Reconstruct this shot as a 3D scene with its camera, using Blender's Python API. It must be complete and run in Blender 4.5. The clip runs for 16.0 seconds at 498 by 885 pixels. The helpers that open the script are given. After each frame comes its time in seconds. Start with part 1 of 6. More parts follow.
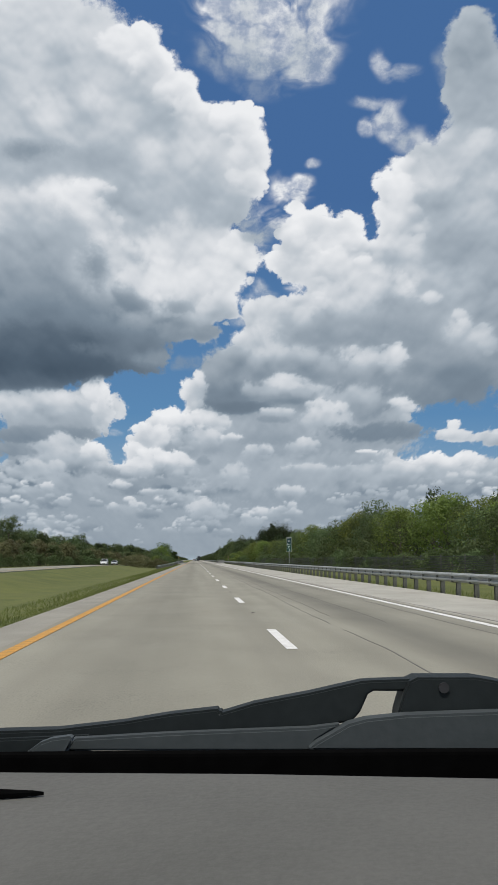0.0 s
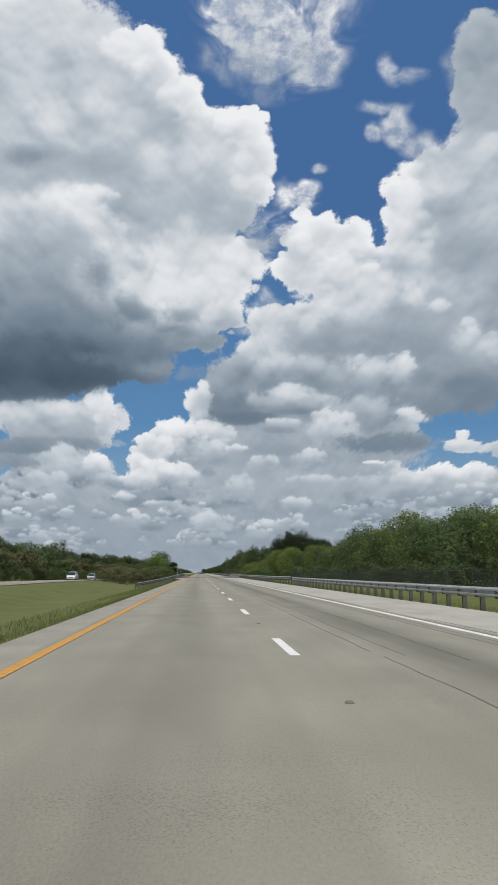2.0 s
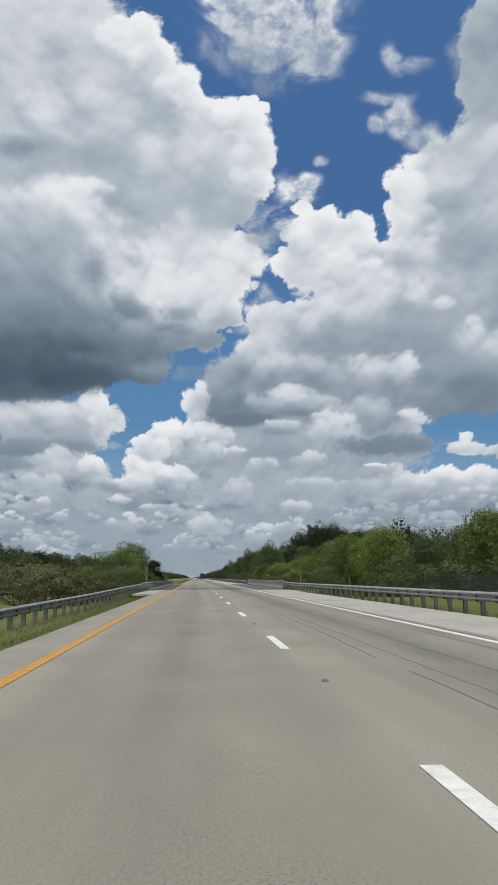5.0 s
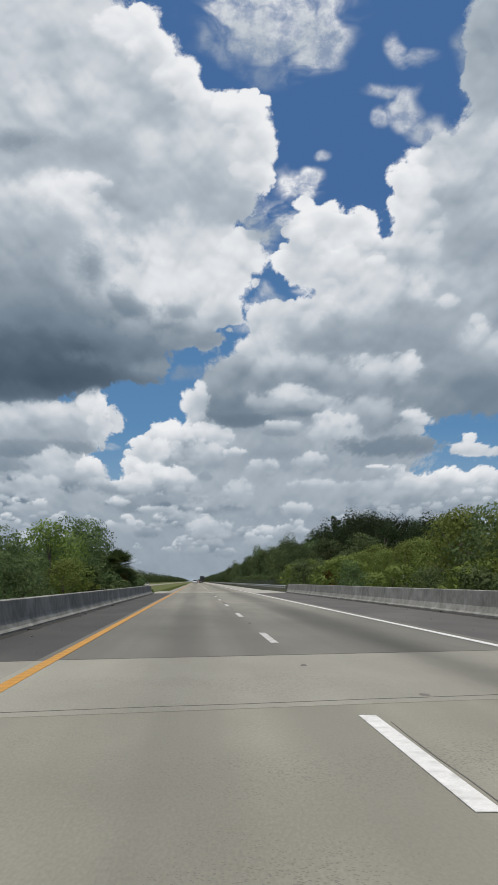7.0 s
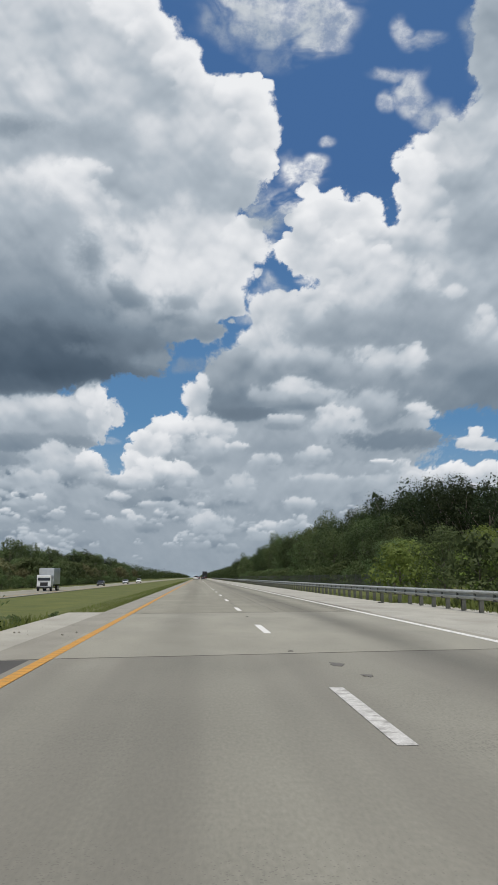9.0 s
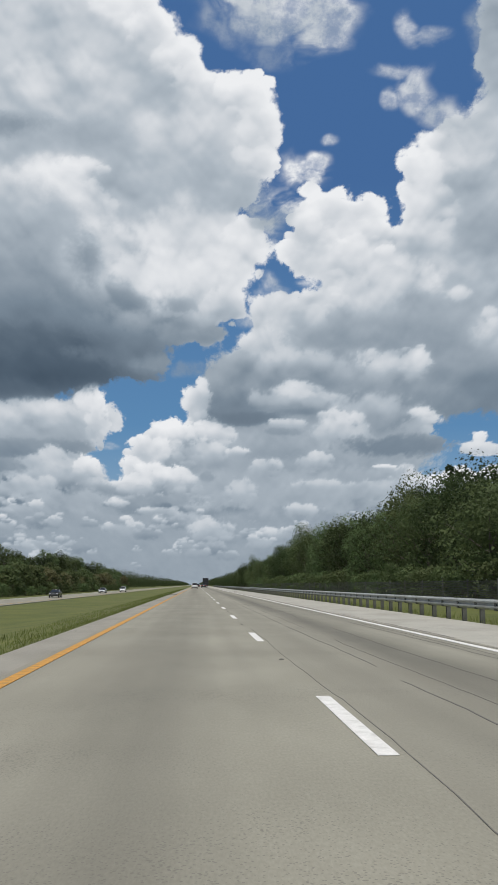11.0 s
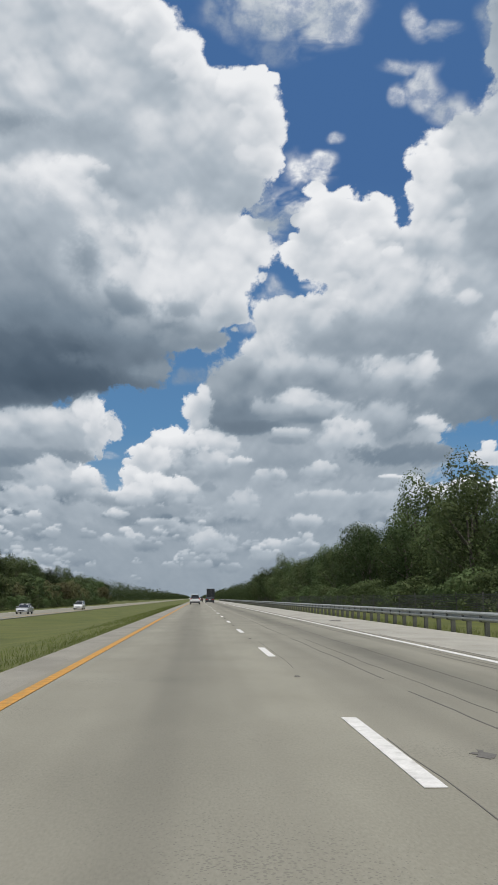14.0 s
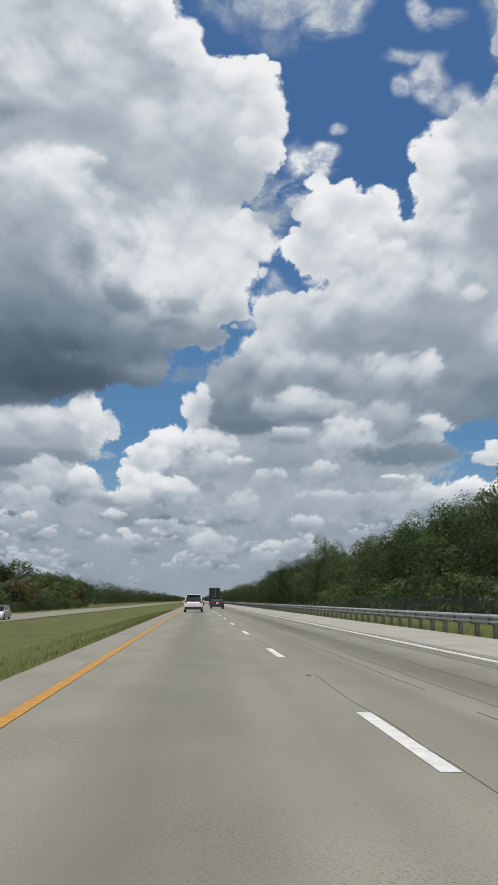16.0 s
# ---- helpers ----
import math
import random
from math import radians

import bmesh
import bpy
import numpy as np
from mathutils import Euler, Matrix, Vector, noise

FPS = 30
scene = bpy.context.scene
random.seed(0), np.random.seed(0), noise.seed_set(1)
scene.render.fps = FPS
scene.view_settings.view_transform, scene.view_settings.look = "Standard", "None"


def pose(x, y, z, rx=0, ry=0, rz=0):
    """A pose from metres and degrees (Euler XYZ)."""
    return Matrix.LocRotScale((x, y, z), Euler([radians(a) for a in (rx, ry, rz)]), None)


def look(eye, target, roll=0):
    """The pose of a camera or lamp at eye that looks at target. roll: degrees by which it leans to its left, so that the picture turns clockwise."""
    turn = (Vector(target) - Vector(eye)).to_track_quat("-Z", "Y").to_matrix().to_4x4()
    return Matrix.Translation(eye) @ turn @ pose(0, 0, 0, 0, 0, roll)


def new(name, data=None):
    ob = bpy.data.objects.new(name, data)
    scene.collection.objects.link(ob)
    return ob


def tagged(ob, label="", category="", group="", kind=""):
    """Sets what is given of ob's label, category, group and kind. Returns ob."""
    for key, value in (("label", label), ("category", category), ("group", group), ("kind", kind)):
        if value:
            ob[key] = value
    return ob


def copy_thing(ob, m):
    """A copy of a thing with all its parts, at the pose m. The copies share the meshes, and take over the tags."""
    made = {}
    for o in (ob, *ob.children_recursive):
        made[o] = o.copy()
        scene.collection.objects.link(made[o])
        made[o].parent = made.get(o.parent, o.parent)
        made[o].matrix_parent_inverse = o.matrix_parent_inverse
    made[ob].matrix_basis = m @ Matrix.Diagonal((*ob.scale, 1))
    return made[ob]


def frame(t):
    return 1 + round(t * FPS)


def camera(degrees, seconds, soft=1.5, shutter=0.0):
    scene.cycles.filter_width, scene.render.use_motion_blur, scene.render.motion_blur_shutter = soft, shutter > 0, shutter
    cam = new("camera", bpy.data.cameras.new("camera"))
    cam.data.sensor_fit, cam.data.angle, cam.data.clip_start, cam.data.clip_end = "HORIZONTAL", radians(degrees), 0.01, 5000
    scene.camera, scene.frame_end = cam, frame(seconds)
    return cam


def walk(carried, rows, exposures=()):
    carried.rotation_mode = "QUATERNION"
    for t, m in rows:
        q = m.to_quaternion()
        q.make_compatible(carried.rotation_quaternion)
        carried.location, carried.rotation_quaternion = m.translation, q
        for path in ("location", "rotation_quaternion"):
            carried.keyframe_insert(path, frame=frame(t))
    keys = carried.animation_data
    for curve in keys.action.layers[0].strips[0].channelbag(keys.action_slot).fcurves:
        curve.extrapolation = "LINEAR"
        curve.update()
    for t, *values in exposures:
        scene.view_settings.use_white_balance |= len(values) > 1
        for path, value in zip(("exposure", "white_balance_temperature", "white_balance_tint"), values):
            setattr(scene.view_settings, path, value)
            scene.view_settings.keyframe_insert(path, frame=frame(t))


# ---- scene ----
# The drive: a level, straight road along +y. t, metres along the road, metres across, and the road's vanishing point.
F_LONG = 1540.0
EYE = 1.157
cam = camera(2 * math.degrees(math.atan(441 / F_LONG)), 16.0)
DRIVE = [
    (0.0, 0.0, 0.46, 345.0, 991.3), (0.5, 18.1, 0.44, 349.0, 996.3), (1.0, 36.2, 0.42, 352.0, 1002.3), (1.5, 54.2, 0.40, 353.7, 1008.3),
    (2.0, 72.2, 0.38, 352.9, 1014.3), (2.5, 90.1, 0.36, 354.6, 1017.3), (3.0, 108.1, 0.34, 348.1, 1023.3), (3.5, 126.0, 0.32, 351.5, 1023.3),
    (4.0, 144.0, 0.30, 347.9, 1023.3), (6.5, 233.1, 0.25, 349.0, 1026.3), (7.0, 250.8, 0.24, 347.0, 1029.3), (7.5, 268.5, 0.23, 350.0, 1028.3),
    (8.0, 286.3, 0.24, 349.0, 1029.3), (8.5, 304.2, 0.26, 349.0, 1023.3), (9.0, 322.3, 0.27, 350.0, 1022.3), (11.5, 413.9, 0.43, 349.0, 1040.3),
    (12.0, 432.3, 0.43, 347.0, 1043.3), (12.5, 450.7, 0.43, 349.0, 1046.3), (13.0, 469.1, 0.41, 349.0, 1057.3), (13.5, 487.5, 0.33, 353.0, 1059.3),
    (14.0, 505.8, 0.26, 352.0, 1059.3), (14.5, 524.1, 0.18, 350.0, 1062.3), (15.0, 542.3, 0.10, 353.0, 1059.3), (15.5, 560.4, 0.05, 349.0, 1062.3),
    (16.0, 578.4, 0.00, 350.0, 1063.3),
]


def aim(u, v):
    """Turn of a camera that sees the road's end at (u, v)."""
    pitch = math.atan((v - 784) / F_LONG)
    yaw = math.atan((u - 441) / F_LONG * math.cos(pitch))
    return math.degrees(pitch), math.degrees(yaw)


walk(cam, [(t, pose(x, y, EYE, 90 + aim(u, v)[0], 0, aim(u, v)[1])) for t, y, x, u, v in DRIVE])

# ---- world, sun ----
world = bpy.data.worlds.new("sky")
scene.world = world
world.use_nodes = True
wn = world.node_tree
sky = wn.nodes.new("ShaderNodeTexSky")
sky.sky_type, sky.sun_disc = "NISHITA", False
SUN_EL, SUN_AZ = 66.0, 200.0          # degrees; azimuth clockwise from the way ahead (+y)
sky.sun_elevation, sky.sun_rotation = radians(SUN_EL), radians(SUN_AZ)
# the same broken cumulus goes on all round, over the clear sky at strength 0.09
dim, puffs, cover, both = wn.nodes.new("ShaderNodeVectorMath"), wn.nodes.new("ShaderNodeTexNoise"), wn.nodes.new("ShaderNodeMapRange"), wn.nodes.new("ShaderNodeMix")
dim.operation, dim.inputs[3].default_value = "SCALE", 0.09
puffs.inputs["Scale"].default_value, puffs.inputs["Detail"].default_value = 3.2, 6
cover.inputs[1].default_value, cover.inputs[2].default_value, cover.inputs[4].default_value = 0.47, 0.6, 0.9
both.data_type = "RGBA"
wn.links.new(wn.nodes.new("ShaderNodeTexCoord").outputs["Generated"], puffs.inputs["Vector"])
wn.links.new(sky.outputs[0], dim.inputs[0])
wn.links.new(puffs.outputs[0], cover.inputs[0])
wn.links.new(cover.outputs[0], both.inputs[0])
wn.links.new(dim.outputs[0], both.inputs[6])
both.inputs[7].default_value = (0.50, 0.53, 0.56, 1)
wn.links.new(both.outputs[2], wn.nodes["Background"].inputs[0])
wn.nodes["Background"].inputs[1].default_value = 1.0
lamp = bpy.data.lights.new("sun", "SUN")
lamp.energy, lamp.angle, lamp.color = 3.25, radians(0.53), (1.0, 0.955, 0.88)
sun = new("sun", lamp)
sun.matrix_world = look((math.sin(radians(SUN_AZ)) * math.cos(radians(SUN_EL)), math.cos(radians(SUN_AZ)) * math.cos(radians(SUN_EL)), math.sin(radians(SUN_EL))), (0, 0, 0))


# ---- noise for the clouds ----
def lattice(u, v, seed):
    """Smooth gradient noise in about 0..1 on a repeating 256 lattice."""
    angle = np.random.RandomState(seed).rand(256, 256) * 2 * np.pi
    gx, gy = np.cos(angle), np.sin(angle)
    iu, iv = np.floor(u).astype(int), np.floor(v).astype(int)
    fu, fv = u - iu, v - iv

    def corner(a, b):
        p = ((iu + a) & 255, (iv + b) & 255)
        return gx[p] * (fu - a) + gy[p] * (fv - b)

    su, sv = fu ** 3 * (fu * (fu * 6 - 15) + 10), fv ** 3 * (fv * (fv * 6 - 15) + 10)
    low = corner(0, 0) * (1 - su) + corner(1, 0) * su
    top = corner(0, 1) * (1 - su) + corner(1, 1) * su
    return 0.5 + 0.72 * (low * (1 - sv) + top * sv)


def fbm(u, v, seed, octaves=5, billow=False, gain=0.5):
    total, amount, weight = 0.0, 0.5, 0.0
    for k in range(octaves):
        n = lattice(u + 17.3 * k, v + 9.1 * k, seed + k)
        total = total + amount * (np.abs(2 * n - 1) * 1.5 if billow else n)
        weight += amount
        amount *= gain
        u, v = 2.03 * (0.8 * u - 0.6 * v), 2.03 * (0.6 * u + 0.8 * v)
    return total / weight


# Cumulus heaps: across, up, half-width, half-height (tenths of the tangent from the sky's middle), brightness of top and foot, softness.
BANK_FILL = [
    (-0.14, 0.64, 0.47, 0.38, 0.66, 0.54, 0.4), (3.37, 1.71, 0.97, 1.56, 0.74, 0.62, 0.5), (2.98, 3.66, 0.49, 0.62, 0.72, 0.72, 0.35), (1.29, 0.81, 1.69, 0.78, 0.7, 0.6, 0.4),
    (2.07, 1.45, 1.3, 0.97, 0.74, 0.66, 0.5), (0.77, -0.1, 1.43, 0.45, 0.7, 0.66, 0.5), (0.51, -0.56, 1.69, 0.32, 0.72, 0.7, 0.5),
]
EAST_BANK = [
    (2.88, 4.51, 0.4, 0.84, 0.7, 0.7, 0.3), (2.85, 2.95, 1.04, 0.97, 0.8, 0.72, 0.25), (2.27, 3.14, 0.52, 0.36, 0.9, 0.82, 0.18), (1.91, 3.03, 0.3, 0.23, 0.94, 0.84, 0.14),
    (1.97, 2.66, 0.36, 0.39, 0.89, 0.82, 0.25), (2.59, 3.37, 0.39, 0.26, 0.8, 0.8, 0.35), (1.97, 2.23, 0.4, 0.39, 0.87, 0.8, 0.25), (2.72, 2.3, 0.62, 0.52, 0.69, 0.68, 0.8),
    (2.33, 1.84, 0.71, 0.39, 0.8, 0.7, 0.7), (1.62, 1.84, 0.55, 0.32, 0.9, 0.8, 0.4), (1.32, 1.62, 0.58, 0.27, 0.86, 0.76, 0.5), (2.33, 1.64, 0.17, 0.11, 0.87, 0.8, 0.5),
    (2.8, 1.16, 0.34, 0.31, 0.84, 0.72, 0.3),
]
EAST_BASE = [
    (2.66, 0.61, 0.52, 0.39, 0.58, 0.55, 0.7), (2.14, 0.94, 0.58, 0.36, 0.66, 0.6, 0.7), (1.68, 1.26, 1.04, 0.22, 0.66, 0.64, 0.8), (2.07, 0.42, 0.52, 0.19, 0.6, 0.56, 0.7),
]
CENTRE_CLOUD = [
    (0.97, 2.17, 0.58, 0.36, 0.84, 0.84, 0.3), (1.29, 2.01, 0.45, 0.26, 0.86, 0.82, 0.3), (0.81, 2.57, 0.35, 0.3, 0.97, 0.87, 0.12), (0.6, 2.46, 0.19, 0.21, 0.94, 0.86, 0.14),
    (1.29, 2.55, 0.22, 0.18, 0.93, 0.86, 0.14), (1.18, 2.33, 0.31, 0.22, 0.9, 0.86, 0.2), (0.51, 2.12, 0.19, 0.16, 0.93, 0.84, 0.14), (0.68, 2.23, 0.29, 0.23, 0.9, 0.84, 0.3),
    (1.13, 2.1, 0.26, 0.18, 0.92, 0.84, 0.25), (1.5, 2.12, 0.13, 0.08, 0.98, 0.9, 0.12),
]
MIDDLE_BANK = [
    (0.38, 1.36, 0.45, 0.3, 0.84, 0.76, 0.2), (0.74, 1.55, 0.32, 0.19, 0.88, 0.78, 0.2), (0.19, 1.05, 0.4, 0.3, 0.85, 0.72, 0.25), (0.58, 0.9, 0.65, 0.23, 0.84, 0.66, 0.4),
    (1.03, 1.19, 0.78, 0.19, 0.68, 0.62, 0.7), (1.62, 0.84, 0.44, 0.25, 0.9, 0.72, 0.25), (1.78, 0.94, 0.26, 0.16, 0.92, 0.8, 0.25), (0.97, 0.75, 0.58, 0.14, 0.72, 0.62, 0.6),
    (0.51, 0.66, 0.58, 0.1, 0.58, 0.57, 0.7), (-0.27, 0.61, 0.36, 0.34, 0.68, 0.52, 0.3), (0.58, 0.49, 0.51, 0.11, 0.86, 0.7, 0.3), (-0.01, 0.27, 0.52, 0.09, 0.5, 0.5, 0.6),
    (0.64, 0.34, 0.45, 0.06, 0.56, 0.56, 0.7), (-0.6, 0.49, 0.17, 0.23, 0.94, 0.76, 0.14),
]
MIDDLE_FOOT = [
    (1.39, 0.32, 0.55, 0.25, 0.78, 0.66, 0.4), (1.89, 0.21, 0.27, 0.16, 0.94, 0.72, 0.2), (1.03, 0.12, 0.4, 0.23, 0.87, 0.7, 0.25), (1.62, -0.03, 0.71, 0.14, 0.57, 0.55, 0.5),
    (0.44, 0.21, 0.23, 0.06, 0.92, 0.8, 0.15), (0.38, 0.12, 0.26, 0.05, 0.62, 0.62, 0.4), (0.19, -0.07, 0.52, 0.14, 0.7, 0.62, 0.5), (0.68, -0.22, 0.25, 0.14, 0.86, 0.68, 0.2),
    (0.18, -0.28, 0.19, 0.1, 0.84, 0.7, 0.25), (1.29, -0.38, 0.58, 0.12, 0.72, 0.68, 0.5), (1.5, -0.27, 0.16, 0.03, 0.96, 0.88, 0.15), (1.68, -0.51, 0.52, 0.13, 0.8, 0.72, 0.3),
    (0.81, -0.48, 0.39, 0.08, 0.84, 0.72, 0.3),
]
NORTH_TOWER = [
    (-0.53, -0.1, 0.45, 0.32, 0.72, 0.64, 0.3), (-0.92, 0.1, 0.29, 0.21, 0.94, 0.78, 0.12), (-1.16, -0.1, 0.26, 0.19, 0.92, 0.78, 0.12), (-1.32, -0.27, 0.14, 0.14, 0.93, 0.84, 0.12),
    (-0.45, 0.08, 0.25, 0.17, 0.91, 0.78, 0.15), (-0.59, -0.1, 0.31, 0.18, 0.88, 0.72, 0.3), (-0.16, -0.1, 0.13, 0.06, 0.92, 0.8, 0.15), (-1.01, -0.42, 0.36, 0.18, 0.97, 0.74, 0.15),
    (-1.31, -0.48, 0.19, 0.12, 0.91, 0.74, 0.15), (-0.92, -0.65, 0.45, 0.09, 0.66, 0.64, 0.5), (-1.01, -0.77, 0.27, 0.06, 0.88, 0.74, 0.2), (-0.1, -0.55, 0.19, 0.16, 0.82, 0.74, 0.25),
    (-0.43, -1.01, 0.26, 0.16, 0.9, 0.76, 0.25), (0.58, -0.75, 0.22, 0.09, 0.9, 0.78, 0.25),
]
TOP_CLOUD = [
    (0.25, 4.7, 0.78, 0.23, 0.8, 0.76, 0.9), (0.94, 5.03, 0.45, 0.35, 0.9, 0.82, 1.7), (0.38, 4.99, 0.62, 0.32, 0.86, 0.8, 1.5), (-0.14, 5.09, 0.52, 0.32, 0.84, 0.78, 1.4),
    (0.38, 5.48, 1.04, 0.49, 0.92, 0.86, 1.8), (0.81, 4.6, 0.32, 0.26, 0.82, 0.76, 1.2),
]
GREAT_FILL = [
    (-0.33, 2.85, 0.4, 0.36, 0.75, 0.75, 0.4), (-0.1, 2.81, 0.27, 0.3, 0.74, 0.74, 0.4), (-0.92, 3.86, 0.49, 0.39, 0.84, 0.8, 0.4), (-3.45, 2.49, 1.43, 2.14, 0.78, 0.56, 0.6),
    (-1.89, 3.14, 1.79, 1.23, 0.78, 0.74, 0.4), (-1.56, 1.84, 1.48, 0.71, 0.78, 0.66, 0.5), (-2.02, 1.45, 1.4, 0.75, 0.64, 0.5, 0.6), (-0.92, 2.82, 0.78, 0.58, 0.76, 0.76, 0.4),
    (-2.02, 4.12, 1.23, 0.97, 0.82, 0.8, 0.3),
]
LOW_FILL = [
    (0, -1.24, 4.55, 0.45, 0.66, 0.62, 0.6), (-2.28, -0.75, 1.23, 0.32, 0.7, 0.64, 0.5), (1.03, -0.69, 2.14, 0.29, 0.68, 0.63, 0.5), (-0.72, -0.75, 0.91, 0.19, 0.66, 0.66, 0.6),
    (2.85, -0.49, 0.97, 0.19, 0.76, 0.74, 0.4),
]
GREAT_TOP = [
    (-2.41, 4.57, 1.23, 1.23, 0.83, 0.78, 0.36), (-1.56, 4.12, 0.84, 0.84, 0.82, 0.78, 0.36), (-1.4, 4.8, 0.4, 0.3, 0.93, 0.86, 0.14), (-1.12, 4.54, 0.27, 0.27, 0.93, 0.86, 0.14),
    (-0.85, 4.18, 0.32, 0.3, 0.9, 0.84, 0.16), (-0.27, 3.47, 0.6, 0.64, 0.84, 0.78, 0.14), (-0.62, 3.89, 0.39, 0.3, 0.93, 0.84, 0.18), (-0.07, 3.86, 0.35, 0.27, 0.97, 0.86, 0.12),
    (0.11, 3.48, 0.26, 0.35, 0.9, 0.82, 0.14), (-0.98, 3.44, 0.62, 0.31, 0.86, 0.76, 0.7), (-2.15, 4.05, 0.71, 0.31, 0.88, 0.8, 0.7), (-2.67, 3.55, 0.58, 0.19, 0.62, 0.62, 0.8),
    (-1.79, 3.45, 0.71, 0.29, 0.7, 0.68, 0.8), (0.06, 3.11, 0.26, 0.19, 0.88, 0.82, 0.18),
]
GREAT_MIDDLE = [
    (-0.46, 2.92, 0.58, 0.32, 0.75, 0.73, 0.8), (-0.92, 2.85, 0.39, 0.22, 0.74, 0.74, 0.8), (-2.37, 2.26, 0.91, 1, 0.93, 0.84, 0.16), (-1.9, 2.99, 0.29, 0.19, 0.95, 0.84, 0.3),
    (-1.71, 2.69, 0.21, 0.3, 0.92, 0.82, 0.3), (-2.6, 2.1, 0.79, 0.88, 0.72, 0.58, 0.5), (-2.73, 2.75, 0.58, 0.32, 0.8, 0.72, 0.7), (-2.15, 2.49, 0.45, 0.32, 0.76, 0.68, 0.8),
    (-0.72, 2.3, 0.78, 0.47, 0.88, 0.86, 0.36), (-0.07, 2.14, 0.31, 0.39, 0.92, 0.86, 0.14), (-1.01, 1.91, 0.55, 0.36, 0.94, 0.86, 0.5), (-0.43, 1.81, 0.52, 0.36, 0.91, 0.8, 0.6),
    (-1.33, 1.97, 0.19, 0.26, 0.9, 0.84, 0.5), (-1.79, 2.04, 0.26, 0.45, 0.64, 0.58, 0.8),
]
GREAT_BASE = [
    (-0.27, 1.52, 0.27, 0.22, 0.88, 0.72, 0.16), (-1.24, 1.39, 0.52, 0.22, 0.86, 0.62, 0.6), (-0.72, 1.29, 0.45, 0.17, 0.78, 0.6, 0.25), (-2.34, 1.45, 1.23, 0.52, 0.6, 0.48, 0.8),
    (-1.63, 1.19, 0.65, 0.26, 0.6, 0.52, 0.8), (-2.6, 0.94, 1.43, 0.43, 0.45, 0.37, 0.35), (-1.5, 0.94, 0.65, 0.27, 0.54, 0.47, 0.5), (-2.02, 0.79, 0.78, 0.17, 0.39, 0.38, 0.8),
    (-2.73, 0.61, 0.78, 0.14, 0.42, 0.44, 0.6), (-1.11, 0.9, 0.32, 0.14, 0.62, 0.6, 0.7),
]
WEST_CLOUDS = [
    (-2.34, 0.22, 0.73, 0.27, 0.84, 0.68, 0.15), (-1.79, 0.45, 0.16, 0.21, 0.95, 0.8, 0.14), (-1.72, 0.18, 0.14, 0.25, 0.9, 0.72, 0.14), (-2.47, 0.34, 0.58, 0.14, 0.88, 0.78, 0.2),
    (-2.47, -0.05, 0.81, 0.11, 0.61, 0.57, 0.5), (-2.21, -0.35, 0.6, 0.23, 0.82, 0.68, 0.2), (-1.86, -0.27, 0.16, 0.13, 0.95, 0.8, 0.14), (-2.6, -0.51, 0.4, 0.16, 0.82, 0.72, 0.3),
    (-2.8, -0.25, 0.45, 0.1, 0.63, 0.6, 0.6), (-2.02, -0.65, 0.65, 0.17, 0.74, 0.7, 0.5), (-2.4, -0.71, 0.09, 0.08, 0.92, 0.8, 0.2), (-1.5, -0.68, 0.17, 0.07, 0.92, 0.8, 0.2),
]
EAST_LOW = [
    (2.62, -0.06, 0.31, 0.08, 0.82, 0.7, 0.2), (2.58, 0.08, 0.1, 0.07, 0.92, 0.8, 0.15), (2.33, -0.44, 0.4, 0.12, 0.93, 0.76, 0.15), (2.77, -0.38, 0.22, 0.17, 0.92, 0.8, 0.15),
    (1.93, -0.51, 0.3, 0.1, 0.84, 0.74, 0.2), (3.18, -0.1, 0.39, 0.13, 0.8, 0.7, 0.25),
]
VEILS = [
    (0.77, 4.96, 0.62, 0.4, 0.88, 0.76, 0.9), (0.06, 4.86, 0.78, 0.39, 0.82, 0.76, 0.8), (0.68, 4.41, 0.39, 0.29, 0.76, 0.72, 0.6), (-0.49, 4.67, 0.45, 0.32, 0.74, 0.72, 0.5),
    (0.38, 5.42, 1.17, 0.39, 0.88, 0.8, 0.95), (1.82, 4.66, 0.14, 0.29, 0.82, 0.78, 0.78), (2.02, 4.53, 0.26, 0.13, 0.78, 0.74, 0.66), (1.62, 4.12, 0.32, 0.1, 0.82, 0.8, 0.75),
    (1.88, 3.86, 0.3, 0.34, 0.82, 0.78, 0.92), (1.53, 3.79, 0.13, 0.14, 0.84, 0.8, 0.75), (0.88, 3.35, 0.1, 0.06, 0.92, 0.86, 0.8), (2.33, 3.61, 0.43, 0.26, 0.78, 0.76, 0.85),
]
VEILS_NEAR = [
    (0.72, 3.13, 0.16, 0.13, 0.92, 0.86, 1.5), (0.55, 3.01, 0.27, 0.25, 0.92, 0.86, 1.9), (0.37, 2.79, 0.26, 0.25, 0.88, 0.82, 1.7), (0.31, 2.57, 0.17, 0.23, 0.78, 0.75, 0.8),
    (0.19, 2.55, 0.23, 0.45, 0.72, 0.71, 1.1), (0.25, 1.68, 0.26, 0.19, 0.84, 0.8, 0.7), (-0.01, 1.36, 0.19, 0.1, 0.84, 0.78, 0.6), (0.71, 1.79, 0.17, 0.1, 0.86, 0.82, 0.7),
    (2.59, 4.44, 0.17, 0.39, 0.72, 0.7, 0.6), (-1.63, -0.04, 0.17, 0.05, 0.76, 0.72, 0.6), (-0.72, 0.81, 0.32, 0.09, 0.64, 0.62, 0.5), (0.25, 4.31, 0.39, 0.16, 0.7, 0.68, 0.35),
]


def ramp(x, a, b):
    x = np.clip((x - a) / (b - a), 0, 1)
    return x * x * (3 - 2 * x)


